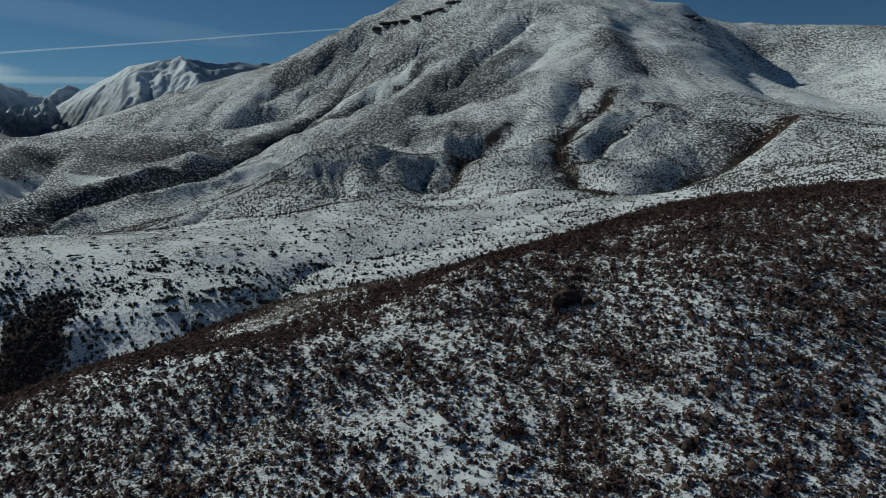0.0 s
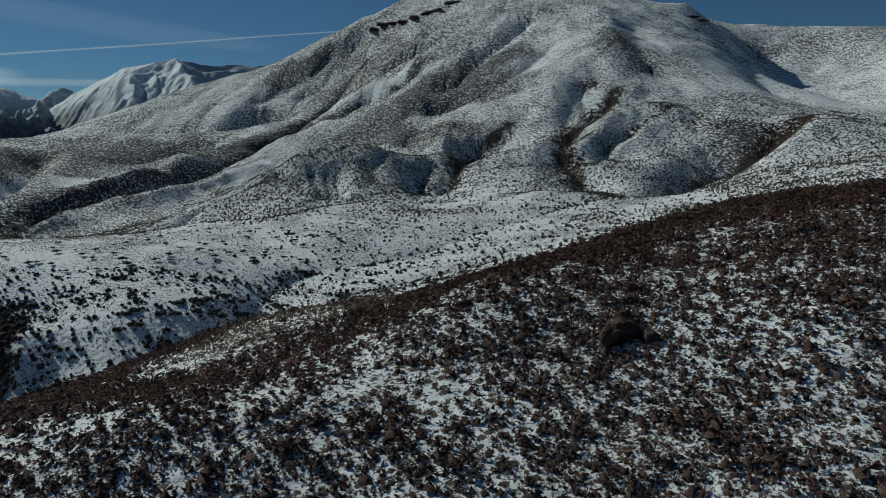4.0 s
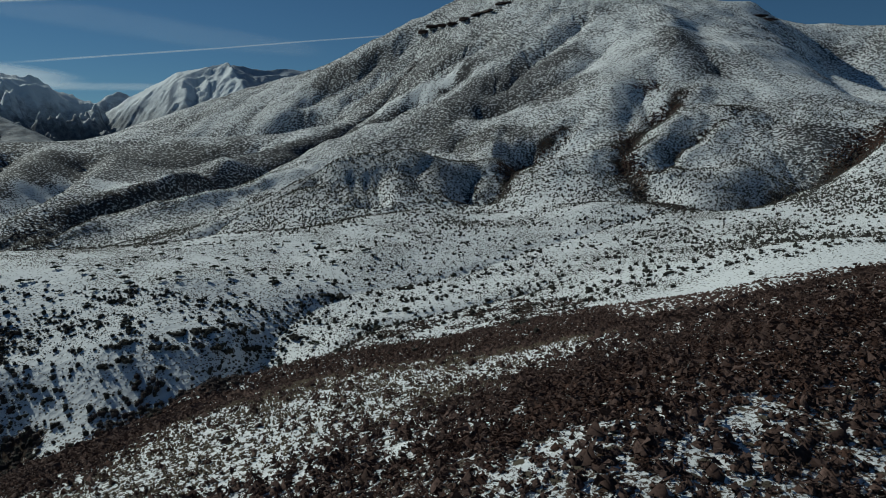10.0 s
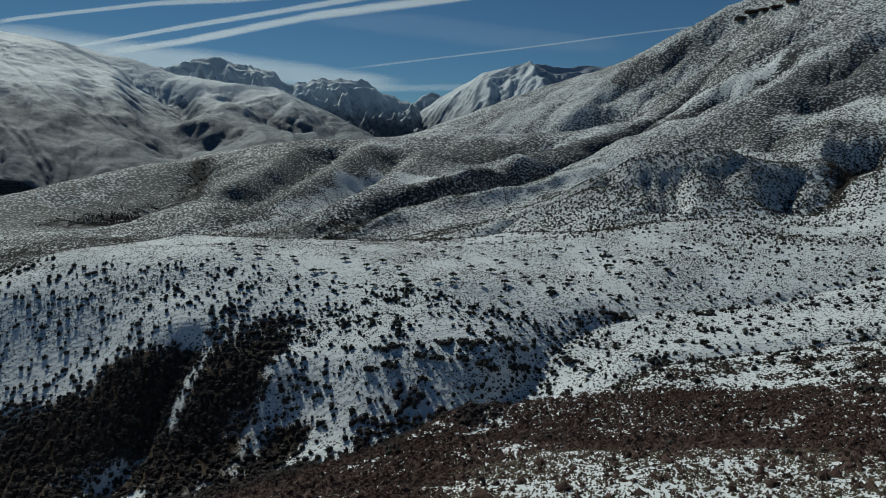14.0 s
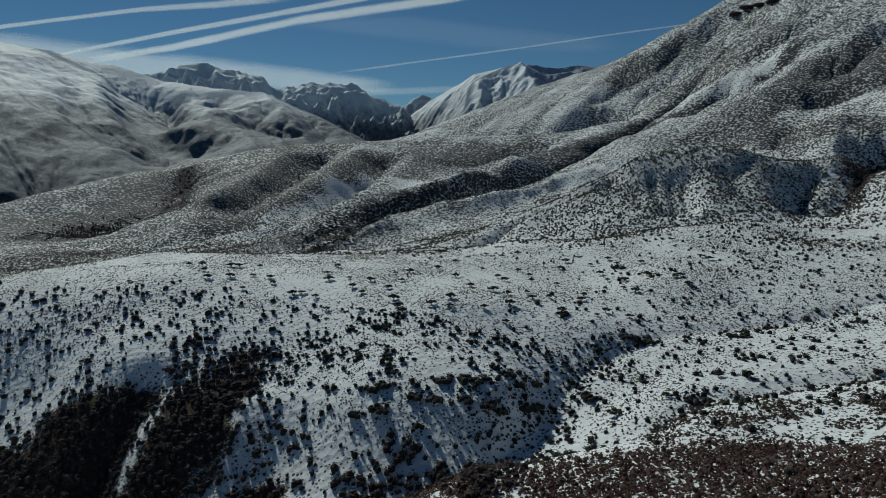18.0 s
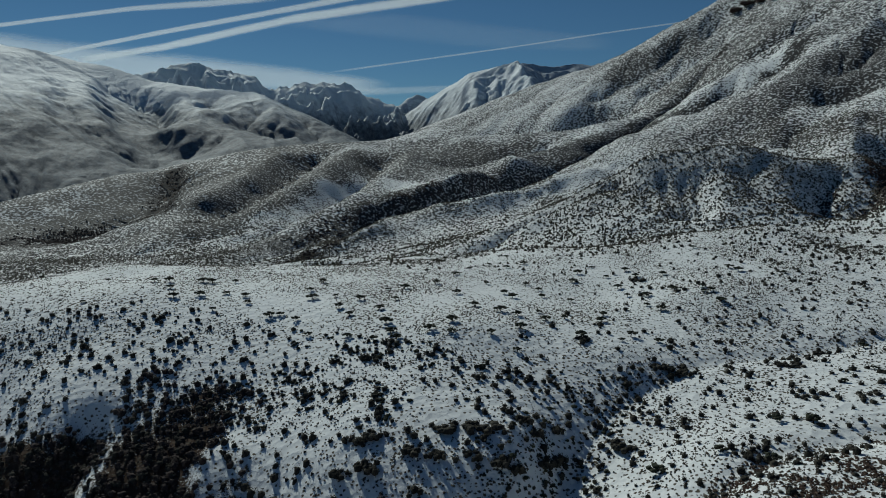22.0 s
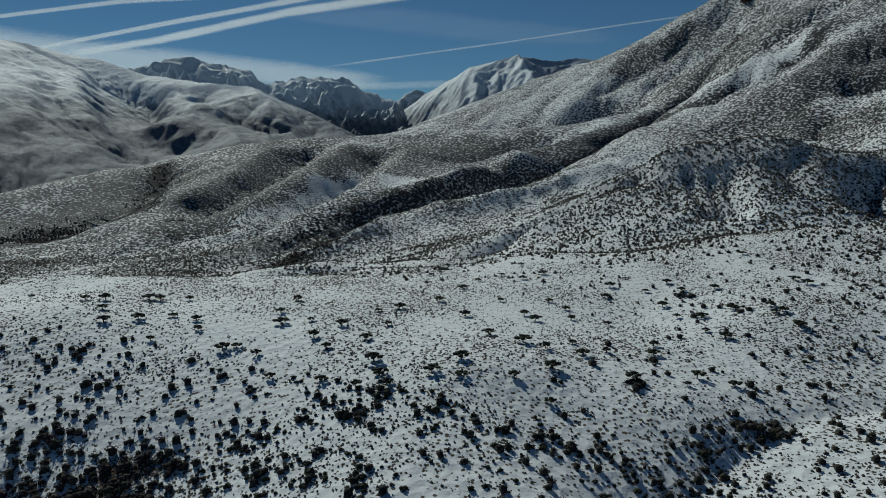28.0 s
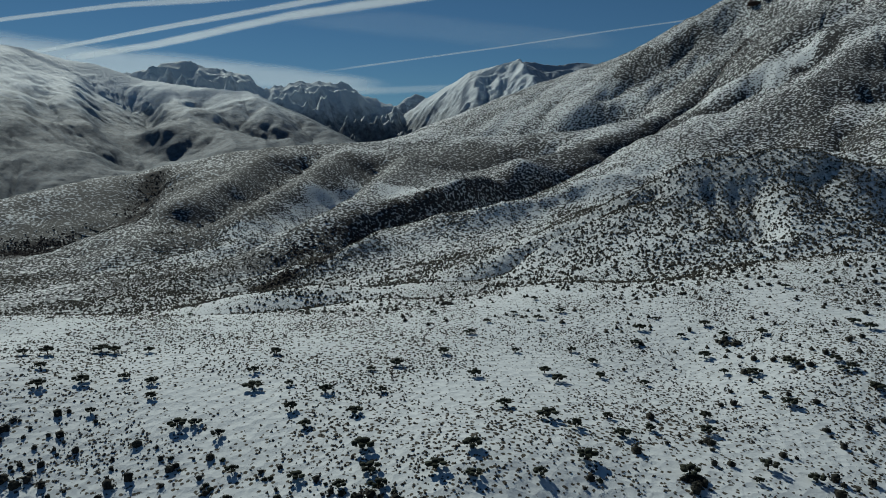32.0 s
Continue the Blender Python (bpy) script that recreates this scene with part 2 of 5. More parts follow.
# Ridges, stream beds and slopes that shape the land: each line is walked from point to point, in metres.
LINES = dict(
    near_spur_foot=[(-110, 130, 34), (-65, 127, 44), (-39, 125, 46), (2, 122, 50), (25, 118, 50), (49, 117, 54), (69, 120, 57), (110, 125, 62)],
    near_spur_flank=[(-100, 180, 40), (-68, 156, 51), (-44, 150, 55), (-18, 157, 58), (5, 158, 61), (24, 155, 63), (43, 155, 67), (64, 151, 72), (77, 159, 75), (120, 165, 79)],
    near_spur_brow=[(-60, 183, 48), (-34, 173, 54), (-13, 163, 59), (1, 172, 66), (16, 170, 68), (44, 182, 73), (60, 183, 77), (100, 190, 83)],
    near_spur_crest=[(-105, 215, 32), (-58, 211, 48), (-28, 201, 55), (-13, 194, 59), (5, 184, 68), (19, 187, 71), (30, 201, 73), (46, 218, 75), (62, 226, 78), (80, 225, 83), (100, 220, 86), (120, 217, 88), (150, 215, 90), (190, 225, 93)],
    near_spur_rear=[(-77, 254, 36), (-56, 251, 45), (-37, 241, 51), (-21, 248, 51), (-10, 248, 52), (2, 258, 52), (14, 236, 60), (25, 229, 66), (47, 233, 73)],
    near_spur_bench=[(-101, 336, 14), (-41, 296, 38), (-29, 294, 41), (-12, 286, 45), (25, 262, 60), (60, 275, 66), (110, 290, 70)],
    near_spur_toe=[(-118, 394, 1), (-66, 417, 8), (-34, 440, 8), (16, 356, 32), (14, 403, 27), (60, 400, 36), (120, 420, 42), (182, 530, 50)],
    stream_bed=[(260, 900, 58), (150, 800, 42), (35, 696, 22), (12, 660, 18), (-19, 623, 12), (-38, 608, 10), (-56, 592, 9), (-72, 576, 10), (-85, 565, 9), (-93, 551, 8), (-101, 536, 7), (-105, 526, 5), (-112, 508, 3), (-117, 492, -2), (-119, 470, -9), (-124, 430, -13), (-155, 395, -22), (-220, 350, -40), (-320, 300, -64), (-450, 250, -92)],
    shelf=[(-186, 447, 5), (-165, 450, 5), (-146, 458, 5), (-132, 468, 5)],
    shelf_brink=[(-184, 436, 0), (-163, 441, 1), (-142, 449, 2), (-128, 458, 0)],
    shelf_foot=[(-168, 421, -11), (-138, 431, -10)],
    plateau_rim=[(-441, 560, 26), (-388, 579, 26), (-342, 601, 25), (-307, 621, 24), (-282, 650, 23), (-276, 698, 20), (-268, 761, 19), (-239, 782, 22), (-190, 793, 24), (-153, 838, 30), (-115, 854, 34), (-69, 867, 41)],
    back_creek=[(-760, 560, -50), (-600, 640, -38), (-500, 700, -26), (-416, 745, -16), (-360, 790, -10), (-290, 815, -2), (-240, 835, 5), (-190, 850, 11), (-130, 885, 20), (-60, 912, 30), (0, 945, 38)],
    striped_hill_crest=[(-362, 865, 0), (-350, 915, 5), (-327, 978, 23), (-297, 1040, 41), (-245, 1079, 67), (-187, 1094, 84), (-131, 1100, 90), (-77, 1100, 91), (-50, 1085, 89), (-20, 1085, 80)],
    dark_gully=[(-626, 941, -23), (-614, 1014, -20), (-616, 1152, -16), (-610, 1208, -10), (-588, 1277, 2), (-565, 1355, 15), (-544, 1430, 26), (-503, 1520, 53), (-458, 1618, 82), (-417, 1671, 100), (-383, 1883, 154), (-344, 2052, 190)],
    south_spur=[(-585, 910, -35), (-563, 1014, -23), (-537, 1112, -7), (-508, 1194, 10), (-477, 1338, 33), (-431, 1491, 68), (-343, 1575, 129), (-274, 1698, 158), (-170, 1769, 196)],
    rolling_hill=[(-1612, 1696, 65), (-1438, 1730, 98), (-1263, 1751, 119), (-1147, 1838, 124), (-1031, 1935, 136), (-897, 2006, 144), (-751, 2047, 147), (-603, 2065, 157), (-468, 2100, 180), (-348, 2122, 203)],
    low_spur=[(-1530, 1175, -10), (-1555, 1319, 20), (-1524, 1444, 42), (-1534, 1587, 56)],
    west_ridge=[(-1570, 2601, 130), (-1458, 2670, 154), (-1362, 2723, 200), (-1264, 2772, 240), (-1165, 2817, 277), (-1047, 2812, 321), (-836, 2831, 385), (-708, 2814, 410), (-468, 2659, 472), (-304, 2703, 554), (-201, 2743, 624), (-94, 2748, 681)],
    summit_ridge=[(33, 2650, 686), (196, 2643, 723), (351, 2576, 698), (487, 2452, 624), (602, 2375, 584), (680, 2323, 562), (773, 2304, 549), (840, 2248, 479)],
    east_spur=[(771, 2114, 433), (771, 1900, 348), (755, 1689, 275), (720, 1429, 210), (702, 1269, 168), (689, 1102, 133)],
    east_gully=[(987, 2297, 391), (959, 2035, 280), (924, 1774, 216), (926, 1485, 174)],
    back_ridge=[(1066, 2697, 565), (1153, 2606, 545), (1224, 2462, 515), (1270, 2268, 474), (1299, 2136, 417)],
    streak_spur=[(-71, 1912, 318), (-89, 1822, 282), (-135, 1771, 244), (-189, 1728, 208), (-272, 1678, 168)],
    middle_spur=[(326, 1618, 305), (251, 1469, 247), (195, 1397, 218), (126, 1364, 178), (70, 1338, 151), (-4, 1330, 133), (-64, 1248, 101)],
    rocky_gully=[(327, 1372, 205), (254, 1244, 157), (194, 1123, 112), (170, 1056, 90), (187, 982, 67), (189, 931, 54)],
    rocky_spur=[(369, 1236, 166), (293, 1122, 112), (237, 1033, 78)],
    brown_gully=[(508, 1087, 133), (446, 1038, 107), (407, 1001, 82), (311, 950, 64)],
    brown_spur=[(556, 1097, 150), (499, 1014, 118), (447, 950, 91), (383, 924, 73)],
    little_gully=[(85, 1107, 98), (31, 1060, 77), (-19, 1000, 46)],
    brown_rib=[(-1054, 1804, 117), (-1029, 1578, 64), (-1011, 1401, 33), (-993, 1256, 13), (-980, 1112, -9)],
    rib_gully=[(-1147, 1739, 100), (-1132, 1547, 61), (-1069, 1336, 26), (-1041, 1208, 5), (-1023, 1093, -18)],
    pale_rib=[(-955, 1920, 125), (-872, 1564, 65), (-826, 1391, 26), (-810, 1279, 4), (-808, 1144, -4)],
    notch=[(-1487, 1565, 44), (-1320, 1377, -2), (-1155, 1185, -29)],
    gully_wall=[(-646, 1021, -16), (-651, 1117, -8), (-631, 1177, 4), (-626, 1236, 20), (-603, 1306, 39), (-577, 1383, 50), (-557, 1459, 57), (-514, 1550, 71), (-503, 1730, 112), (-460, 1948, 163), (-365, 2140, 217)],
    hill_gully=[(-453, 870, -21), (-418, 949, -11), (-382, 988, 2), (-361, 1093, 14), (-359, 1251, 35), (-287, 1280, 55), (-217, 1312, 76), (-143, 1407, 108)],
    streak_gully=[(-51, 1852, 299), (-106, 1772, 246), (-160, 1730, 205), (-223, 1684, 172)],
    upper_rib=[(-271, 2634, 493), (-398, 2519, 384), (-545, 2442, 288), (-690, 2353, 213)],
    creek_bank=[(-484, 767, -6), (-465, 790, -3), (-441, 815, -3)],
    behind_hill=[(-1566, 1911, 68), (-1415, 1936, 95), (-1301, 2060, 98), (-1157, 2151, 108), (-1005, 2231, 115), (-837, 2271, 119), (-668, 2286, 132), (-539, 2289, 154)],
    behind_striped=[(-228, 1159, 62), (-166, 1177, 75), (-106, 1192, 78), (-59, 1192, 77)],
)
SLOPES = dict(
    near_ground=[(0, 75, 36), (-100, 70, 24), (100, 75, 44), (0, 10, 34), (120, -20, 48), (-120, 0, 26), (0, -60, 38), (250, 120, 82), (250, 0, 66), (330, 250, 94), (-240, 60, -5), (-200, 200, 0), (-150, 170, 18)],
    near_spur_back=[(120, 330, 58), (60, 340, 46), (200, 400, 56), (100, 460, 34), (211, 595, 44), (320, 450, 72), (-40, 340, 24), (-20, 385, 16)],
    stream_bank=[(-46, 515, 7), (-58, 495, 7), (-68, 473, 7), (-42, 540, 9), (-95, 427, -1), (-100, 370, 2), (-110, 290, 18), (-75, 310, 24), (-140, 270, 8)],
    plateau_slope=[(-90, 520, 4), (-112, 502, 3), (-221, 428, -9), (-220, 405, -27), (-206, 379, -40), (-254, 397, -18), (-294, 401, -10), (-339, 401, -15), (-245, 455, 0), (-324, 432, 5), (-116, 544, 13), (-158, 521, 15), (-180, 525, 22), (-64, 617, 12), (-27, 629, 14), (-350, 345, -45), (-290, 340, -50)],
    plateau_top=[(-252, 532, 22), (-348, 477, 22), (-362, 511, 28), (-385, 541, 26), (-344, 545, 24), (-289, 569, 26), (-407, 533, 23), (-340, 452, 12), (-139, 680, 21), (-96, 660, 24), (-150, 636, 16), (-89, 638, 20), (-210, 600, 22), (-460, 470, 22), (-430, 400, 5)],
    back_bank=[(51, 930, 45), (48, 964, 55), (112, 842, 52), (120, 937, 50), (-20, 830, 32)],
    striped_hill_face=[(-230, 960, 30), (-300, 960, 14), (-127, 966, 52), (-100, 1000, 62), (-74, 1060, 84), (-60, 1000, 60)],
    striped_hill_behind=[(1, 1200, 106), (-59, 1612, 218), (-252, 1870, 230), (-138, 1407, 118)],
    valley_floor=[(-1276, 1014, -68), (-1247, 1097, -66), (-1200, 1177, -58), (-880, 1033, -31), (-903, 940, -48), (-1020, 858, -56), (-1000, 925, -56), (-708, 905, -34), (-674, 965, -29)],
    rolling_hill_face=[(-768, 1623, 71), (-659, 1739, 86), (-555, 1819, 104), (-727, 1452, 45), (-652, 1546, 56), (-1201, 1684, 94), (-684, 1335, 24), (-589, 1498, 51)],
    low_spur_face=[(-1409, 1213, -33), (-1370, 1301, -27), (-1308, 1200, -51), (-1362, 1121, -50), (-1429, 1110, -44)],
    hidden_valley=[(-1766, 1852, -32), (-1593, 2153, 50), (-1873, 1380, -68), (-1844, 1602, -29)],
    east_face=[(1099, 2045, 310), (1300, 1800, 330), (1150, 1500, 260), (900, 1100, 170), (1100, 900, 160), (700, 800, 120), (500, 700, 90), (900, 500, 120)],
    west_face=[(-82, 1804, 284), (-207, 2150, 336), (-9, 1554, 185), (-332, 1398, 95), (-434, 1767, 111), (-300, 1650, 150), (-533, 1561, 92), (-101, 1900, 292)],
    south_face=[(473, 1646, 338), (300, 1362, 206), (600, 1347, 203), (515, 1097, 132), (324, 1165, 140), (184, 1110, 117), (195, 998, 86), (72, 1173, 73), (300, 1000, 90), (420, 1000, 100), (400, 880, 75)],
    knoll=[(-346, 727, 12), (-330, 745, 8)],
)


def along(line, step):
    """Points every step metres along a line."""
    out = [line[0]]
    for a, b in zip(line, line[1:]):
        k = max(1, round(math.dist(a, b) / step))
        out += [tuple(a[i] + (b[i] - a[i]) * j / k for i in range(3)) for j in range(1, k + 1)]
    return out


def smooth(lo, hi, v):
    t = np.clip((v - lo) / (hi - lo), 0, 1)
    return t * t * (3 - 2 * t)


pts = []
for name, line in LINES.items():
    near = min(math.hypot(p[0] + 100, p[1] - 300) for p in line)
    pts += along(line, 25 if near < 300 else 70)
for line in SLOPES.values():
    pts += line
pts += [(x, y, 60 + 0.02 * abs(x)) for x in (-4800, -2500, 0, 2500, 4800) for y in (-4000, -1500)] + [(-4800, 1500, 0), (-4800, 4800, 100), (-2500, 4800, 100), (0, 4800, 300), (2500, 4800, 300), (4800, 1500, 300), (4800, 4800, 300), (2500, 1500, 300), (2300, 3000, 450), (-2500, 1000, -60), (-3000, 2500, -40), (-1500, 3300, 60), (-1500, 0, -80), (-700, -300, -60)]
keep = []
for p in pts:
    if all((p[0] - q[0]) ** 2 + (p[1] - q[1]) ** 2 > 36 for q in keep):
        keep.append(p)
CTRL = np.array(keep)
SOFT = 6.0 + 0.012 * np.hypot(CTRL[:, 0] + 100, CTRL[:, 1] - 250)
A = np.sqrt(((CTRL[:, None, :2] - CTRL[None, :, :2]) ** 2).sum(-1) + SOFT[None] ** 2)
GIVE = 0.8 + 0.0025 * np.hypot(CTRL[:, 0] + 100, CTRL[:, 1] - 300)  # how far the surface may pass beside a point
WEIGHT = np.linalg.solve(A - np.diag(GIVE), CTRL[:, 2] - 40)


def landform(x, y):
    """The height of the smooth land: a Hardy surface over its ridges and stream beds."""
    z = np.full(x.shape, 40.0)
    for i in range(0, x.size, 20000):
        s = slice(i, i + 20000)
        z[s] += np.sqrt((x[s, None] - CTRL[None, :, 0]) ** 2 + (y[s, None] - CTRL[None, :, 1]) ** 2 + SOFT[None] ** 2) @ WEIGHT
    return z


def steps(lo, hi, fine, a, b, grow, cap):
    """Grid lines from a to b, fine between lo and hi and wider away from there."""
    mid = list(np.arange(lo, hi + fine, fine))
    for sign, end in ((1, b), (-1, a)):
        v, d = (mid[-1], fine) if sign > 0 else (mid[0], fine)
        while (end - v) * sign > 0:
            d = min(d * grow, cap if abs(v) < 2700 else 90)
            v += sign * d
            mid = mid + [v] if sign > 0 else [v] + mid
    return np.array(mid)


def erode(x, y, z, weight, rounds, bite, spread_=0.12, seed=0):
    """Running water cuts a net of gullies into the land: each round every place drains to its lowest neighbour, and wears down with the water that passes."""
    h, w = z.shape
    z = z + np.random.default_rng(seed).normal(0, 0.15, z.shape) * weight
    idx = np.arange(h * w).reshape(h, w)
    shifts = [(-1, -1), (-1, 0), (-1, 1), (0, -1), (0, 1), (1, -1), (1, 0), (1, 1)]
    px, py = np.pad(x, 1, "edge"), np.pad(y, 1, "edge")
    far_ = [np.hypot(px[1 + i:1 + i + h, 1 + j:1 + j + w] - x, py[1 + i:1 + i + h, 1 + j:1 + j + w] - y) + 1e-6 for i, j in shifts]
    pidx = np.pad(idx, 1, "edge")
    area = np.abs(np.gradient(x, axis=1) * np.gradient(y, axis=0) - np.gradient(x, axis=0) * np.gradient(y, axis=1))
    unit = float(np.median(area))
    for _ in range(rounds):
        pz = np.pad(z, 1, "edge")
        best, to = np.zeros(z.shape), idx.copy()
        low = np.full(z.shape, 1e9)
        for (i, j), d in zip(shifts, far_):
            n = pz[1 + i:1 + i + h, 1 + j:1 + j + w]
            g = (z - n) / d
            to = np.where(g > best, pidx[1 + i:1 + i + h, 1 + j:1 + j + w], to)
            best = np.maximum(best, g)
            low = np.where(d > 1e-3, np.minimum(low, n), low)
        flow, down = area.ravel().tolist(), to.ravel().tolist()
        for k in np.argsort(-z, axis=None).tolist():
            if down[k] != k:
                flow[down[k]] += flow[k]
        flow = np.array(flow).reshape(h, w) / unit
        cut = bite * np.clip(np.minimum(flow, 900) ** 0.45 - 1.2, 0, None) * np.minimum(best, 0.8)
        cut = np.minimum(cut, 0.75 * (z - z.ravel()[to]))
        z = z - cut * weight
        z = np.where((best <= 0) & (weight > 0.3), np.maximum(z, low + 0.02), z)
        pz = np.pad(z, 1, "edge")
        z = z + weight * spread_ * ((pz[:-2, 1:-1] + pz[2:, 1:-1] + pz[1:-1, :-2] + pz[1:-1, 2:]) / 4 - z)
    return z


GX = steps(-380, 160, 3.3, -4900, 4900, 1.03, 20)
GY = steps(40, 640, 3.3, -4000, 4900, 1.018, 16)
XX, YY = np.meshgrid(GX, GY)
fx_, fy_ = XX.ravel(), YY.ravel()
base = landform(fx_, fy_).reshape(XX.shape)
gy_, gx_ = np.gradient(base, GY, GX)
slope = np.hypot(gx_, gy_)
ux, uy = -gx_ / (slope + 1e-6), -gy_ / (slope + 1e-6)
away = np.hypot(XX + 100, YY - 300)  # metres from the middle of the near ground
mount = smooth(450, 1000, away)
# rills that run down the fall line
rill, rill2 = 0, 0
for k in range(-4, 5):
    rill = rill + ridged(XX + ux * k * 45, YY + uy * k * 45, 190, 3, 0.5, 3) / 9
    rill2 = rill2 + fbm(XX + ux * k * 7, YY + uy * k * 7, 34, 2, 0.5, 11) / 9
valley = smooth(-380, -620, XX) * smooth(2100, 1800, YY)  # the lower hills are more deeply ribbed for their slope
HEIGHT = base + mount * np.clip(slope * (1 + 1.6 * valley), 0, 0.7) * ((rill - 0.95) * 15 + rill2 * 6)
HEIGHT += (1 - mount) * rill2 * 0.8 * np.clip(slope * 3, 0, 1)
HEIGHT += fbm(XX, YY, 90, 4, 0.5, 21) * (1.2 + 5 * mount) * np.clip(0.25 + slope * 2, 0, 1) + fbm(XX, YY, 9, 3, 0.55, 31) * 0.05


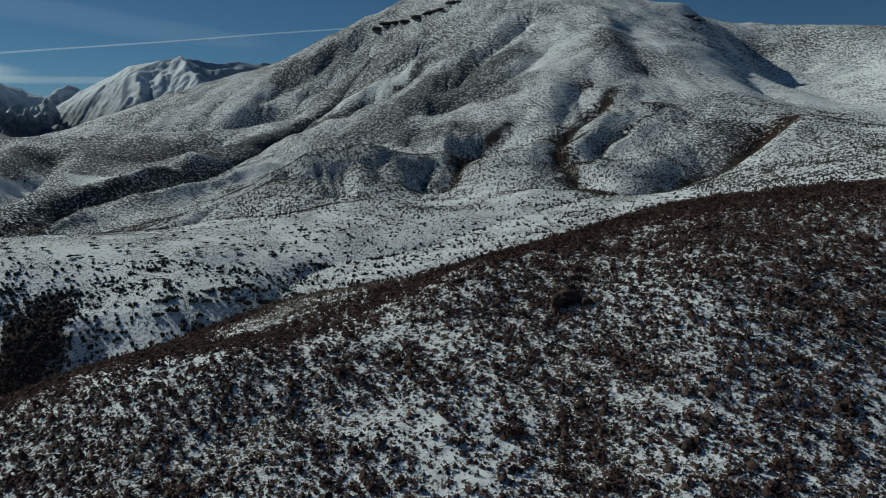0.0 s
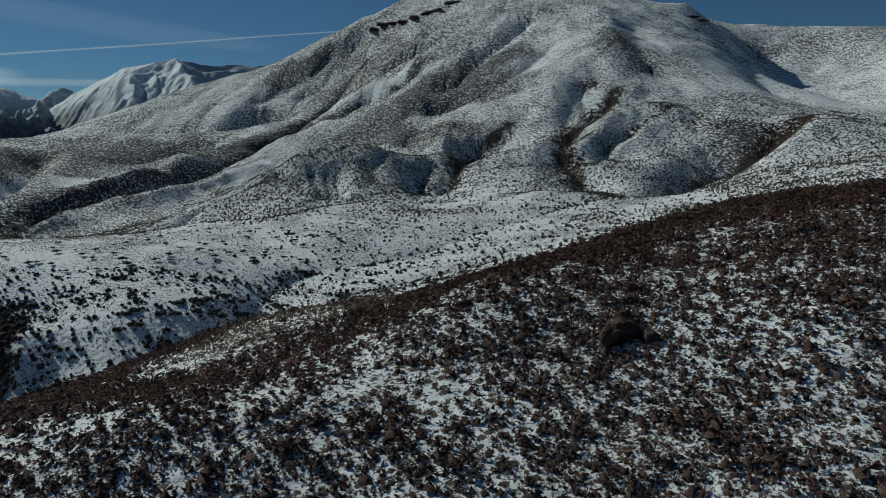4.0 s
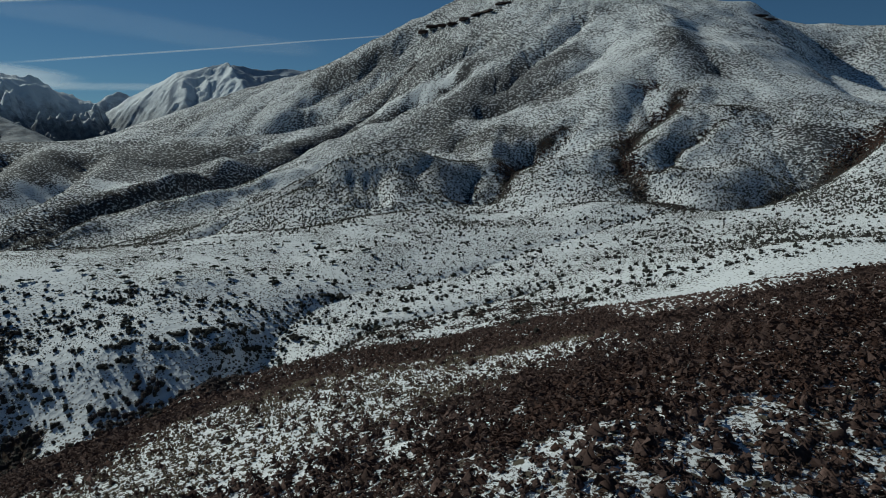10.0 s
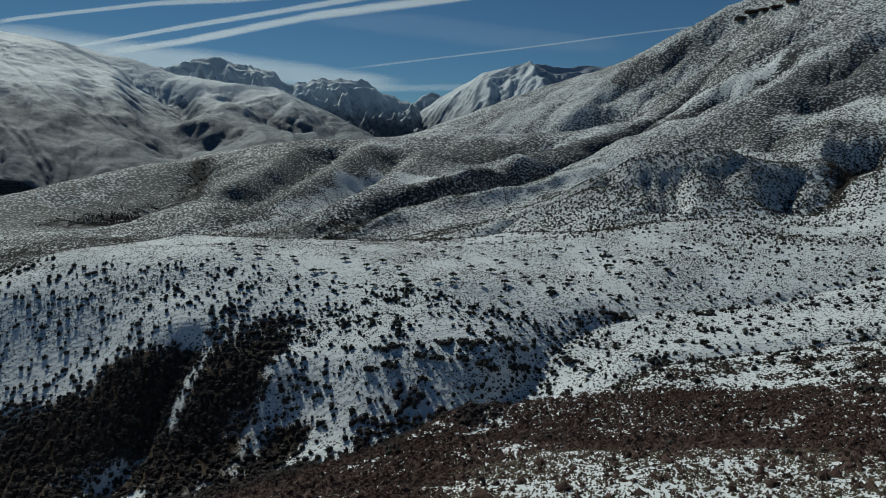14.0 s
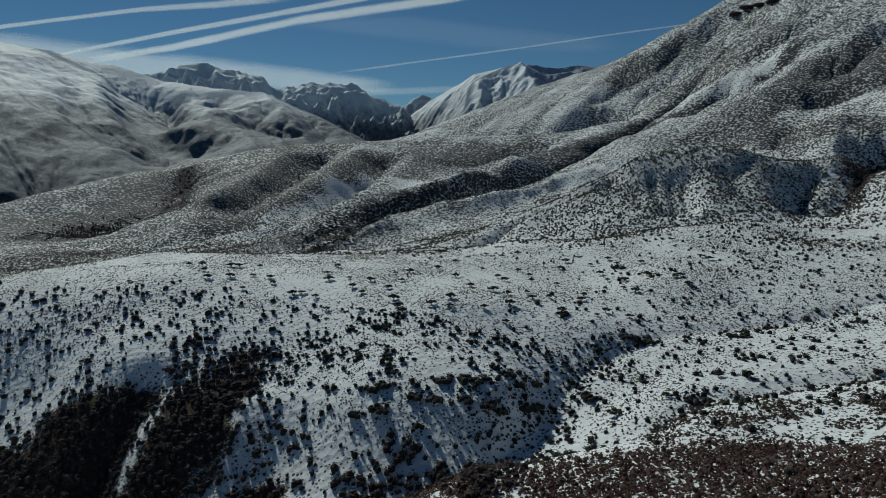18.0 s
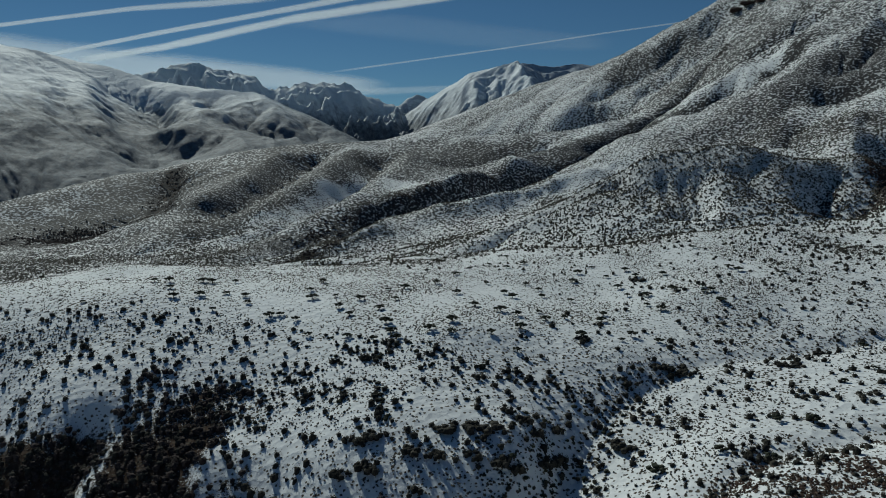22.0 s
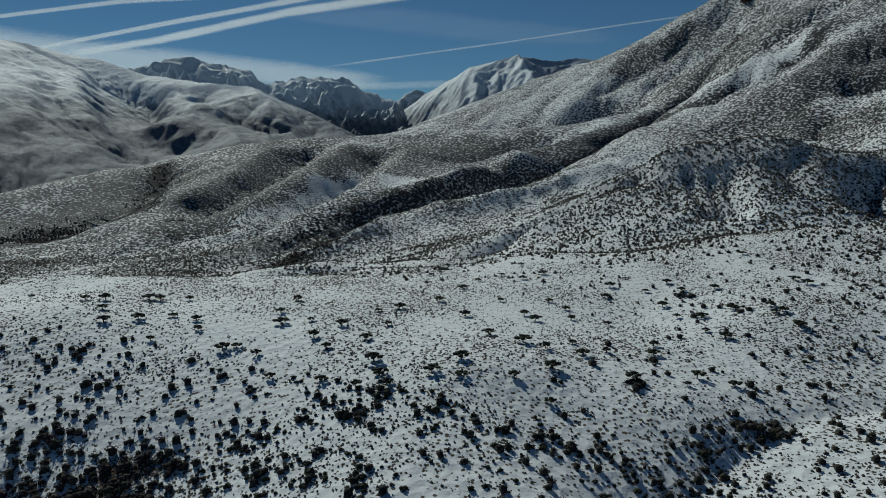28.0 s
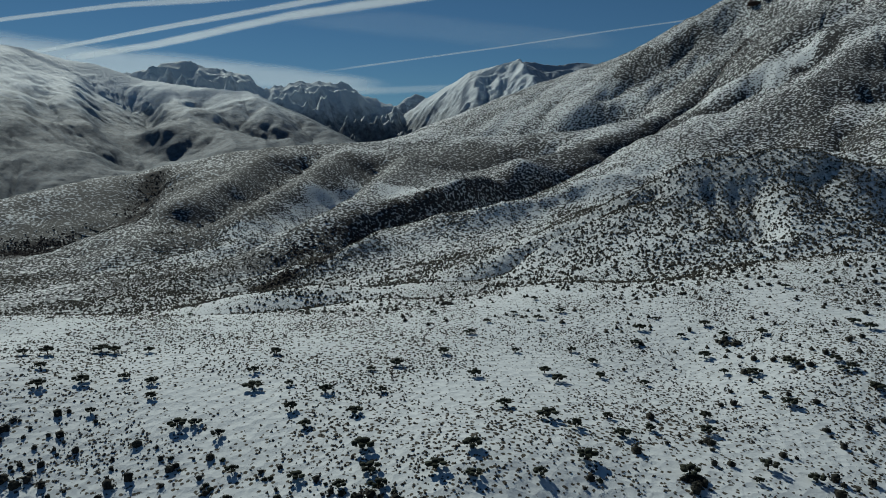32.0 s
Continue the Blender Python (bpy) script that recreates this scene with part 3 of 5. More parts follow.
# Gullies (minus) and ribs (plus) cut into the smooth land: depth in metres, width, and the line from above.
CARVE = dict(
    rocky_gully=(-17, 28, [(334, 1369), (290, 1289), (242, 1220), (205, 1179), (173, 1089), (178, 1006), (186, 949), (184, 852)]),
    rocky_head=(-9, 30, [(333, 1453), (280, 1402), (243, 1346), (221, 1278), (203, 1198)]),
    left_rib=(6, 34, [(244, 1465), (201, 1393), (192, 1317), (184, 1247), (159, 1181), (130, 1048)]),
    middle_rib=(16, 28, [(383, 1419), (316, 1299), (250, 1174), (207, 1090), (185, 1043)]),
    small_gully=(-13, 18, [(386, 1237), (326, 1184), (290, 1145), (254, 1099), (209, 1003), (193, 983)]),
    right_rib=(14, 26, [(395, 1293), (343, 1197), (297, 1126), (247, 1057), (203, 962)]),
    brown_gully=(-22, 30, [(547, 1117), (480, 1062), (418, 992), (389, 999), (329, 955), (230, 853), (186, 826)]),
    brown_bank=(6, 34, [(516, 1409), (479, 1263), (449, 1156), (423, 1067), (399, 1023)]),
    bank_rib=(14, 30, [(552, 1090), (502, 1024), (444, 966), (400, 944)]),
    face_rib=(22, 60, [(471, 2212), (427, 1908), (373, 1622), (342, 1468)]),
    face_gully=(-16, 46, [(515, 1998), (454, 1685), (439, 1540), (437, 1442), (433, 1378)]),
    summit_gully=(-28, 36, [(283, 2165), (203, 2009), (132, 1893), (85, 1812), (32, 1704), (-8, 1653), (-48, 1606)]),
    second_gully=(-24, 32, [(291, 1860), (209, 1699), (145, 1627), (87, 1562), (29, 1560), (-41, 1569), (-99, 1562)]),
    streak_gully=(-32, 26, [(-43, 1926), (-66, 1896), (-115, 1809), (-170, 1816), (-236, 1797), (-321, 1815), (-390, 1815)]),
    streak_rib=(14, 30, [(-37, 1998), (-89, 1985), (-141, 1976), (-192, 1899), (-244, 1856)]),
    upper_gully=(-28, 38, [(-128, 2446), (-254, 2493), (-344, 2460), (-433, 2430), (-499, 2388)]),
    upper_second=(-28, 38, [(25, 2190), (-70, 2091), (-163, 2071), (-267, 2140), (-337, 2170)]),
    crest_gully=(-24, 38, [(-347, 2629), (-417, 2561), (-483, 2499), (-589, 2460), (-646, 2394)]),
    shade_gully=(-16, 26, [(-33, 1472), (-71, 1375), (-89, 1274)]),
    little_gully=(-15, 24, [(119, 1288), (74, 1247), (41, 1179), (19, 1032), (-7, 1002), (-32, 982)]),
    knee_rib=(10, 30, [(27, 1417), (10, 1298), (3, 1184), (-5, 1072)]),
    east_gully=(-30, 50, [(816, 2238), (860, 2173), (708, 1664), (664, 1432), (671, 1383), (663, 1258)]),
    east_fold=(-18, 50, [(1234, 2165), (1122, 2163), (1025, 2130)]),
    east_second=(-14, 40, [(1222, 2042), (1129, 2030), (1057, 2008)]),
    dark_gully=(-32, 28, [(-596, 915), (-581, 983), (-614, 1142), (-607, 1204), (-586, 1270), (-564, 1302), (-534, 1385), (-516, 1493), (-503, 1546), (-481, 1609), (-431, 1658), (-384, 1968), (-353, 2127), (-300, 2260), (-235, 2390)]),
    gully_brink=(18, 24, [(-630, 1050), (-641, 1170), (-627, 1240), (-601, 1298), (-592, 1360), (-590, 1440), (-570, 1510)]),
    south_rib=(24, 30, [(-595, 942), (-572, 1015), (-554, 1059), (-573, 1147), (-509, 1153), (-459, 1167), (-416, 1215), (-381, 1277), (-323, 1290), (-279, 1326)]),
    hill_gully=(-24, 22, [(-371, 856), (-368, 904), (-340, 956), (-302, 1011), (-269, 1032), (-235, 1051), (-207, 1077)]),
    striped_rib=(16, 34, [(-355, 926), (-316, 969), (-289, 1003), (-255, 1044), (-207, 1075), (-187, 1088), (-139, 1098), (-84, 1104), (-60, 1090)]),
    furrow_a=(-15, 10, [(-184, 1062), (-168, 1014), (-152, 969), (-145, 938)]),
    furrow_b=(-13, 9, [(-161, 1059), (-150, 1010), (-141, 965), (-137, 932)]),
    furrow_c=(-15, 10, [(-145, 1053), (-137, 1012), (-131, 971), (-125, 932)]),
    furrow_d=(-7, 10, [(-202, 1043), (-188, 999), (-173, 958)]),
    furrow_e=(-8, 14, [(-109, 1066), (-88, 1023), (-76, 980)]),
    end_gully=(-14, 22, [(-15, 1105), (-24, 1050), (-36, 996), (-44, 964)]),
    notch=(-34, 46, [(-1487, 1575), (-1414, 1502), (-1324, 1391), (-1193, 1260), (-1074, 1148)]),
    wood=(-12, 40, [(-1190, 1190), (-1282, 1213), (-1311, 1154), (-1304, 1068)]),
    notch_rib=(22, 50, [(-1461, 1638), (-1388, 1515), (-1263, 1370), (-1092, 1195)]),
    roll_rib_a=(30, 46, [(-1213, 1761), (-1176, 1599), (-1093, 1408), (-1032, 1264), (-1014, 1171), (-1010, 1111)]),
    rib_gully=(-30, 38, [(-1140, 1742), (-1080, 1550), (-1005, 1365), (-961, 1237), (-946, 1141), (-953, 1071)]),
    roll_rib_b=(28, 46, [(-1036, 1782), (-982, 1588), (-928, 1428), (-896, 1297), (-856, 1168), (-856, 1086)]),
    roll_gully_b=(-28, 36, [(-949, 1768), (-861, 1531), (-831, 1389), (-796, 1251), (-747, 1104), (-762, 1032), (-765, 967)]),
    roll_rib_c=(20, 40, [(-892, 1802), (-802, 1541), (-756, 1365), (-691, 1187), (-689, 1104), (-695, 1031), (-715, 983)]),
    low_gully=(-14, 24, [(-595, 1003), (-637, 993), (-648, 947), (-663, 910), (-644, 852)]),
    fan_gully=(-10, 18, [(-825, 1123), (-849, 1069), (-875, 1022), (-901, 970), (-896, 887)]),
    belt_gully=(-16, 50, [(-563, 1926), (-627, 1838), (-691, 1732), (-739, 1613)]),
    east_hollow=(-6, 20, [(-22, 1060), (-28, 1000), (-38, 960)]),
    canyon=(-11, 13, [(-296, 436), (-281, 414), (-272, 391), (-262, 368), (-262, 335)]),
    canyon_rib=(5, 9, [(-236, 441), (-226, 413), (-215, 384), (-205, 360)]),
    side_gully=(-4.5, 8, [(60, 575), (22, 545), (-5, 524), (-32, 507), (-58, 482), (-72, 458), (-90, 449), (-120, 440)]),
    creek_cut=(-9, 22, [(-640, 640), (-500, 705), (-416, 752), (-370, 800)]),
)
CARVE["stream_cut"] = (-2.5, 6, [p[:2] for p in LINES["stream_bed"]])


def dist_to(line, x, y, taper=False):
    """Metres from points to a line of the plan; with taper also a weight that fades at the line's ends."""
    p, d, s, run = np.array(line, float)[:, :2], np.full(x.shape, 1e9), np.zeros(x.shape), 0.0
    for a, b in zip(p, p[1:]):
        ab = b - a
        t = np.clip(((x - a[0]) * ab[0] + (y - a[1]) * ab[1]) / (ab @ ab), 0, 1)
        e = np.hypot(x - a[0] - t * ab[0], y - a[1] - t * ab[1])
        s = np.where(e < d, run + t * math.hypot(*ab), s)
        d = np.minimum(d, e)
        run += math.hypot(*ab)
    return (d, smooth(0, 0.2, s / run) * smooth(1, 0.85, s / run)) if taper else d


wx, wy = XX + fbm(XX, YY, 120, 3, 0.5, 131) * 14 * mount, YY + fbm(XX, YY, 120, 3, 0.5, 137) * 14 * mount
for amp, wide, line in CARVE.values():
    d, fade = dist_to(line, wx, wy, True)
    HEIGHT += amp * fade * np.exp(-((d / wide) ** 1.2))


HEIGHT = erode(XX, YY, HEIGHT, mount * smooth(4200, 3600, away) * (0.16 + 0.5 * valley), 8, 0.5, 0.10, 5)


def height(x, y):
    """The finished ground's height at points x, y."""
    i = np.clip(np.searchsorted(GX, x) - 1, 0, len(GX) - 2)
    j = np.clip(np.searchsorted(GY, y) - 1, 0, len(GY) - 2)
    u, v = (x - GX[i]) / (GX[i + 1] - GX[i]), (y - GY[j]) / (GY[j + 1] - GY[j])
    return (HEIGHT[j, i] * (1 - u) + HEIGHT[j, i + 1] * u) * (1 - v) + (HEIGHT[j + 1, i] * (1 - u) + HEIGHT[j + 1, i + 1] * u) * v


def sheet(name, x, y, z, material, **attrs):
    """A grid of points as one smooth mesh."""
    h, w = x.shape
    me = bpy.data.meshes.new(name)
    me.vertices.add(h * w)
    me.vertices.foreach_set("co", np.stack([x, y, z], -1).astype(np.float32).ravel())
    q = np.arange(h * w).reshape(h, w)
    f = np.stack([q[:-1, :-1], q[:-1, 1:], q[1:, 1:], q[1:, :-1]], -1).reshape(-1, 4)
    me.loops.add(f.size)
    me.loops.foreach_set("vertex_index", f.ravel().astype(np.int32))
    me.polygons.add(len(f))
    me.polygons.foreach_set("loop_start", (np.arange(len(f)) * 4).astype(np.int32))
    me.polygons.foreach_set("use_smooth", np.ones(len(f), bool))
    for key, val in attrs.items():
        at = me.attributes.new(key, "FLOAT", "POINT")
        at.data.foreach_set("value", np.broadcast_to(val, x.shape).astype(np.float32).ravel())
    me.update()
    me.validate()
    me.materials.append(material)
    return new(name, me)


def patch(x, y, cx, cy, r, soft=0.5):
    d = np.hypot(x - cx, y - cy) + fbm(x, y, r * 0.8, 3, 0.5, 51) * r * 0.5
    return 1 - smooth(r * (1 - soft), r * (1 + soft), d)


def near_line(line, x, y, wide):
    """1 on a line of the plan, fading out over its width."""
    return np.exp(-(dist_to(line, x, y) / wide) ** 2)


def canyon_at(x, y):
    """1 in the side canyon below the plateau, dark with brush and shade, but for two snowy ribs in it."""
    dark = np.maximum.reduce([patch(x, y, -258, 407, 37, 0.45), patch(x, y, -288, 378, 32, 0.45), patch(x, y, -238, 370, 24, 0.45), patch(x, y, -205, 391, 14, 0.5), patch(x, y, -192, 362, 22, 0.5), patch(x, y, -305, 350, 30, 0.5)])
    ribs = near_line([(-274, 416), (-266, 400), (-258, 384)], x, y, 4) + near_line([(-226, 428), (-220, 408), (-212, 386)], x, y, 6)
    return dark * (1 - 0.8 * np.clip(ribs, 0, 1))


SHOULDER = [(-16, 188), (-4, 189), (6, 197), (20, 207), (41, 216), (63, 216), (100, 208), (150, 206)]
WEST_EDGE = [(-73, 232), (-77, 258), (-85, 300), (-96, 335), (-106, 375)]
KNOLL_EDGE = [(-80, 390), (-40, 414), (0, 382), (30, 360), (70, 352)]


def meadow_at(x, y):
    """1 where short pale grass stands in the snow behind the spur's shoulder."""
    return np.clip(patch(x, y, -28, 248, 34, 0.4) + patch(x, y, -42, 215, 20, 0.4) + 0.8 * patch(x, y, -58, 198, 16, 0.4) + patch(x, y, 2, 292, 34, 0.4) + patch(x, y, -42, 290, 30, 0.4), 0, 1)


def shoulder_at(x, y):
    """1 along the spur's thickly grown shoulder."""
    d = dist_to(SHOULDER, x, y) + 6 * fbm(x, y, 14, 3, 0.55, 57)
    return np.exp(-(np.maximum(d, 0) / 9) ** 2)


def bare_at(x, y):
    """How far heath and soil show through the snow, 0 to 1."""
    z = height(x, y)
    # the near spur lies bare, its foot half covered
    spur = smooth(4, 22, z - 0.02 * x - np.clip((y - 300) * 0.12, -10, 40) - np.clip((-60 - x) * 0.25, -30, 30)) * (1 - smooth(420, 470, y + 0.25 * x)) * (1 - smooth(-190, -230, x) * 1.0)
    b = 0.24 + 0.10 * fbm(x, y, 220, 3, 0.5, 61)
    b = b + (0.12 + 0.10 * fbm(x, y, 35, 4, 0.55, 63) + 0.10 * smooth(0, -50, x) * smooth(230, 180, y) + 0.06 * patch(x, y, 52, 156, 38)) * np.clip(spur, 0, 1)
    # brown soil along the gullies, which also paints their shade darker
    for key, w in (("dark_gully", 15), ("creek_cut", 14), ("rocky_gully", 18), ("brown_gully", 22), ("little_gully", 14), ("wood", 60), ("notch", 40)):
        b = b + (0.32 + 0.4 * fbm(x, y, 40, 3, 0.5, 66)) * np.exp(-(dist_to(CARVE[key][2], x, y) / w) ** 2)
    # the canyon's extra dark soil stands in for its shade as well
    b = b + 0.42 * canyon_at(x, y) + 0.12 * shoulder_at(x, y) + 0.10 * near_line(WEST_EDGE, x, y, 14) + 0.12 * near_line(KNOLL_EDGE, x, y, 10)
    return np.clip(b, 0, 1)


# Belts of thicker (plus) or thinner (minus) scrub, some painting shade on ribs and gullies: amount, width, and the line
# from above.
SCRUB_SHADE_BELTS = (
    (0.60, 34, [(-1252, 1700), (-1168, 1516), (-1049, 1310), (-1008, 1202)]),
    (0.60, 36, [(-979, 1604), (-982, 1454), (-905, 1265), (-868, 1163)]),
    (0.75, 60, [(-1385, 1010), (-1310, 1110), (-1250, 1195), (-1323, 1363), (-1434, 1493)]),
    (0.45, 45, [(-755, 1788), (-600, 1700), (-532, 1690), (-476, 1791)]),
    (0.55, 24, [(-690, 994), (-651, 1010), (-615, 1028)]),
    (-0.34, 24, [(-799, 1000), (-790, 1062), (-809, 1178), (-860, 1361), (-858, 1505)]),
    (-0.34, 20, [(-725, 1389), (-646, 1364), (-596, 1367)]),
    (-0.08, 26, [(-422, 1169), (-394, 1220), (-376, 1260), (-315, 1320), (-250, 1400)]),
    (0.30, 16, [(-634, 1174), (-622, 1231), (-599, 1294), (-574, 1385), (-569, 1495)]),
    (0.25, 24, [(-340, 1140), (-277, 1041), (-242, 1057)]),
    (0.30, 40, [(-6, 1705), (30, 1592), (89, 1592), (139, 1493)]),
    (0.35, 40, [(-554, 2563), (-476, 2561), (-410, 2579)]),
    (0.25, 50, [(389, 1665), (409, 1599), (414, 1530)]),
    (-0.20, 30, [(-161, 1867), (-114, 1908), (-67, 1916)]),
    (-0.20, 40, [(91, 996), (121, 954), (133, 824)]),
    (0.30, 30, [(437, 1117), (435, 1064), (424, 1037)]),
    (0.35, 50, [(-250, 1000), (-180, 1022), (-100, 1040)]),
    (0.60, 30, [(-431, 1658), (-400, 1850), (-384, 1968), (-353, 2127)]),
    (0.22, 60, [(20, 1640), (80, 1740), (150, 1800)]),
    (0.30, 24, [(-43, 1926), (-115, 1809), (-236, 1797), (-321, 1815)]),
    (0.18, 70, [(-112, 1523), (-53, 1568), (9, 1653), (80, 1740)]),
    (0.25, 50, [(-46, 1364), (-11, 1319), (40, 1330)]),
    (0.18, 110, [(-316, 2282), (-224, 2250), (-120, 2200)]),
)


def cover_shade_at(x, y):
    """How thick the scrub stands on the far slopes, with shade of the ribs painted in."""
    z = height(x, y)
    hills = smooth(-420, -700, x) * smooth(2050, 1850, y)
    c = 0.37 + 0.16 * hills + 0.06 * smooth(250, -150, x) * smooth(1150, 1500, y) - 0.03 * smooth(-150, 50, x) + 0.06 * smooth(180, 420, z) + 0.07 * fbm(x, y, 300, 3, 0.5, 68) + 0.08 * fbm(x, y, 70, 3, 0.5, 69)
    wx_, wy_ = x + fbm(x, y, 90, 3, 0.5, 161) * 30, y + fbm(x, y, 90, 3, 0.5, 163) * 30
    for amount, wide, line in SCRUB_SHADE_BELTS:
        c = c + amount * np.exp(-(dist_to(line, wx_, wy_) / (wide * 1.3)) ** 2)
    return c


ground = tagged(sheet("ground", XX, YY, HEIGHT, GROUND, bare=bare_at(fx_, fy_).reshape(XX.shape), far=smooth(600, 1000, away), remote=smooth(1250, 1900, away), cover_shade=cover_shade_at(fx_, fy_).reshape(XX.shape)), "snow-dusted heath hills rising to a broad mountain", "ground", kind="structure")


def distant_mountain(crest, depth, drop, label, rough, smoothness, seed, fold=260, hollow=1.15, slant=0.0, gain=0.5, buttress=(), worn=16, folds=()):
    """A far mountain under a crest line: its front runs down towards the valley with spurs and rills; buttress: where along the crest a spur leaves it, its height and width."""
    c = np.array(crest, float)
    s = np.concatenate([[0], np.cumsum(np.hypot(np.diff(c[:, 0]), np.diff(c[:, 1])))])
    n = int(s[-1] / 9)
    u = np.linspace(0, s[-1], n)
    cx, cy, cz = (np.interp(u, s, c[:, i]) for i in range(3))
    jag = rough * (0.16 * fbm(u, u * 0, 130, 4, 0.6, seed) + 0.03 * fbm(u, u * 0 + 9, 22, 2, 0.6, seed + 4))
    v = np.concatenate([np.linspace(-0.35, 0, 12)[:-1], np.linspace(0, 1, 150) ** 1.25])
    mx, my = -100 - cx.mean(), 300 - cy.mean()
    mx, my = mx / math.hypot(mx, my), my / math.hypot(mx, my)
    V, U = np.meshgrid(v, u, indexing="ij")
    X, Y = cx[None] + mx * V * depth, cy[None] + my * V * depth
    Z = cz[None] + jag[None] * np.exp(-np.abs(V) * 34) - drop * (hollow * np.abs(V) + (1 - hollow) * V * V)
    body = np.clip(np.abs(V) * 6, 0, 1)
    Z = Z + body * rough * (ridged(X + slant * Y, Y, fold, 4, gain, seed + 20) - 1.3) + body * rough * 0.4 * fbm(X, Y, fold * 0.8, 3, 0.5, seed + 40)
    soft_side = smoothness + 0 * Z
    for where, tall, wide in buttress:
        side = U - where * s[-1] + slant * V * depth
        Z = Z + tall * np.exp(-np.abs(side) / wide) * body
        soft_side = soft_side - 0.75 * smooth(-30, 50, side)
    wx_, wy_ = X + fbm(X, Y, 300, 4, 0.5, seed + 60) * 60, Y + fbm(X, Y, 300, 4, 0.5, seed + 66) * 60
    for amp, wide, line in folds:
        Z = Z + amp * body * np.exp(-((dist_to(line, wx_, wy_) / (wide * 1.5)) ** 1.7))
    Z = erode(X, Y, Z, np.clip(np.abs(V) * 25, 0, 1), worn, 0.62, 0.06, seed)
    Z = Z + body * rough * 0.10 * fbm(X, Y, 46, 3, 0.6, seed + 80)
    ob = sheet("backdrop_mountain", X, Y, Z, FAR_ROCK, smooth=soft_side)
    return tagged(ob, label, "mountain", kind="structure")


FLANK_FOLDS = (
    (-95, 85, [(-3259, 2932), (-2920, 2734), (-2567, 2493), (-2306, 2277), (-2125, 2192)]),
    (-42, 50, [(-2903, 3019), (-2680, 2923), (-2278, 2712), (-2004, 2606)]),
    (-42, 45, [(-2513, 3011), (-2253, 2757), (-1971, 2635)]),
    (-38, 45, [(-2412, 3085), (-2178, 2975), (-1920, 2719)]),
    (-36, 70, [(-3593, 2697), (-2973, 2350), (-2586, 2137), (-2256, 1976)]),
    (-50, 60, [(-3400, 2838), (-2720, 2420), (-2351, 2181), (-2151, 2046)]),
    (36, 60, [(-2691, 2691), (-2339, 2395), (-2136, 2240)]),
)
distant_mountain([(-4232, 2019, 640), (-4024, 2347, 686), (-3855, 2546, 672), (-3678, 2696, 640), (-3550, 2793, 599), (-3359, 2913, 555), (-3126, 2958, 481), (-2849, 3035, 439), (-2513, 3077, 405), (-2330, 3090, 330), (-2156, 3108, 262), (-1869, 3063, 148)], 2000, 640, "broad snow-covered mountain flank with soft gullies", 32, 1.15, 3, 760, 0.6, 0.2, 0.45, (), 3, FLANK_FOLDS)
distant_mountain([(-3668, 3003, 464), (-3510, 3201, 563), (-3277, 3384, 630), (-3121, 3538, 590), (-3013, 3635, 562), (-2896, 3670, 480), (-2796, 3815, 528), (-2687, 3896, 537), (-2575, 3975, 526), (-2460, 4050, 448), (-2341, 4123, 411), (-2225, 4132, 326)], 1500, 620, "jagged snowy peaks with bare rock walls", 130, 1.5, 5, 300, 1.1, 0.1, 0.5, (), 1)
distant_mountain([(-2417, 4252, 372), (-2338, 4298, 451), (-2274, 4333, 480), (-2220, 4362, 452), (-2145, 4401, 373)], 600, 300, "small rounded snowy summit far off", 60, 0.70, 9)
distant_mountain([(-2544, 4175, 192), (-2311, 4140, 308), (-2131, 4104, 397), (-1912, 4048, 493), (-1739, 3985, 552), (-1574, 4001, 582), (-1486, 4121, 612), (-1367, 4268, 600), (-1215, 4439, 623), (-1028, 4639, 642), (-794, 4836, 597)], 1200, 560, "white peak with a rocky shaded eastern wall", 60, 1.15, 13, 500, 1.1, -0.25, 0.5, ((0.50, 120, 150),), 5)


# ---------------------------------------------------------------- plants
def leaf_mat(name, dark, light, rough=0.9):
    m = Mat(name)
    r = m.random()
    c = m.mix(r, dark, light)
    c = m.mix(m.ramp(m.noise(0.35, 3), 0.35, 0.7), c, tuple(v * 0.75 for v in dark))
    return m.done(c, rough, None, 0.1)


def bark_mat():
    m = Mat("bark")
    c = m.mix(m.noise(0.15, 4, 0.6, stretch=(1, 1, 0.25)), (0.035, 0.026, 0.02), (0.10, 0.08, 0.065))
    return m.done(c, 0.95, m.bump(m.noise(0.06, 3, stretch=(1, 1, 0.2)), 0.02), 0.1)


HEATH = leaf_mat("dry_heath_twigs", (0.078, 0.049, 0.041), (0.148, 0.096, 0.080))
RUSSET = leaf_mat("russet_twigs", (0.056, 0.031, 0.024), (0.110, 0.061, 0.046))
THICKET_BROWN = leaf_mat("brown_brush", (0.050, 0.034, 0.027), (0.125, 0.085, 0.066))
SCRUB = leaf_mat("dark_scrub_leaves", (0.043, 0.041, 0.034), (0.092, 0.084, 0.068))
TUSSOCK = leaf_mat("grey_tussocks", (0.055, 0.047, 0.038), (0.125, 0.108, 0.088))
LEAF = leaf_mat("evergreen_oak_leaves", (0.036, 0.040, 0.028), (0.080, 0.084, 0.058))
BARK = bark_mat()


def tri_mesh(name, verts, faces, material):
    me = bpy.data.meshes.new(name)
    me.vertices.add(len(verts))
    me.vertices.foreach_set("co", verts.astype(np.float32).ravel())
    me.loops.add(faces.size)
    me.loops.foreach_set("vertex_index", faces.astype(np.int32).ravel())
    me.polygons.add(len(faces))
    me.polygons.foreach_set("loop_start", (np.arange(len(faces)) * 3).astype(np.int32))
    me.update()
    me.validate()
    me.materials.append(material)
    return me


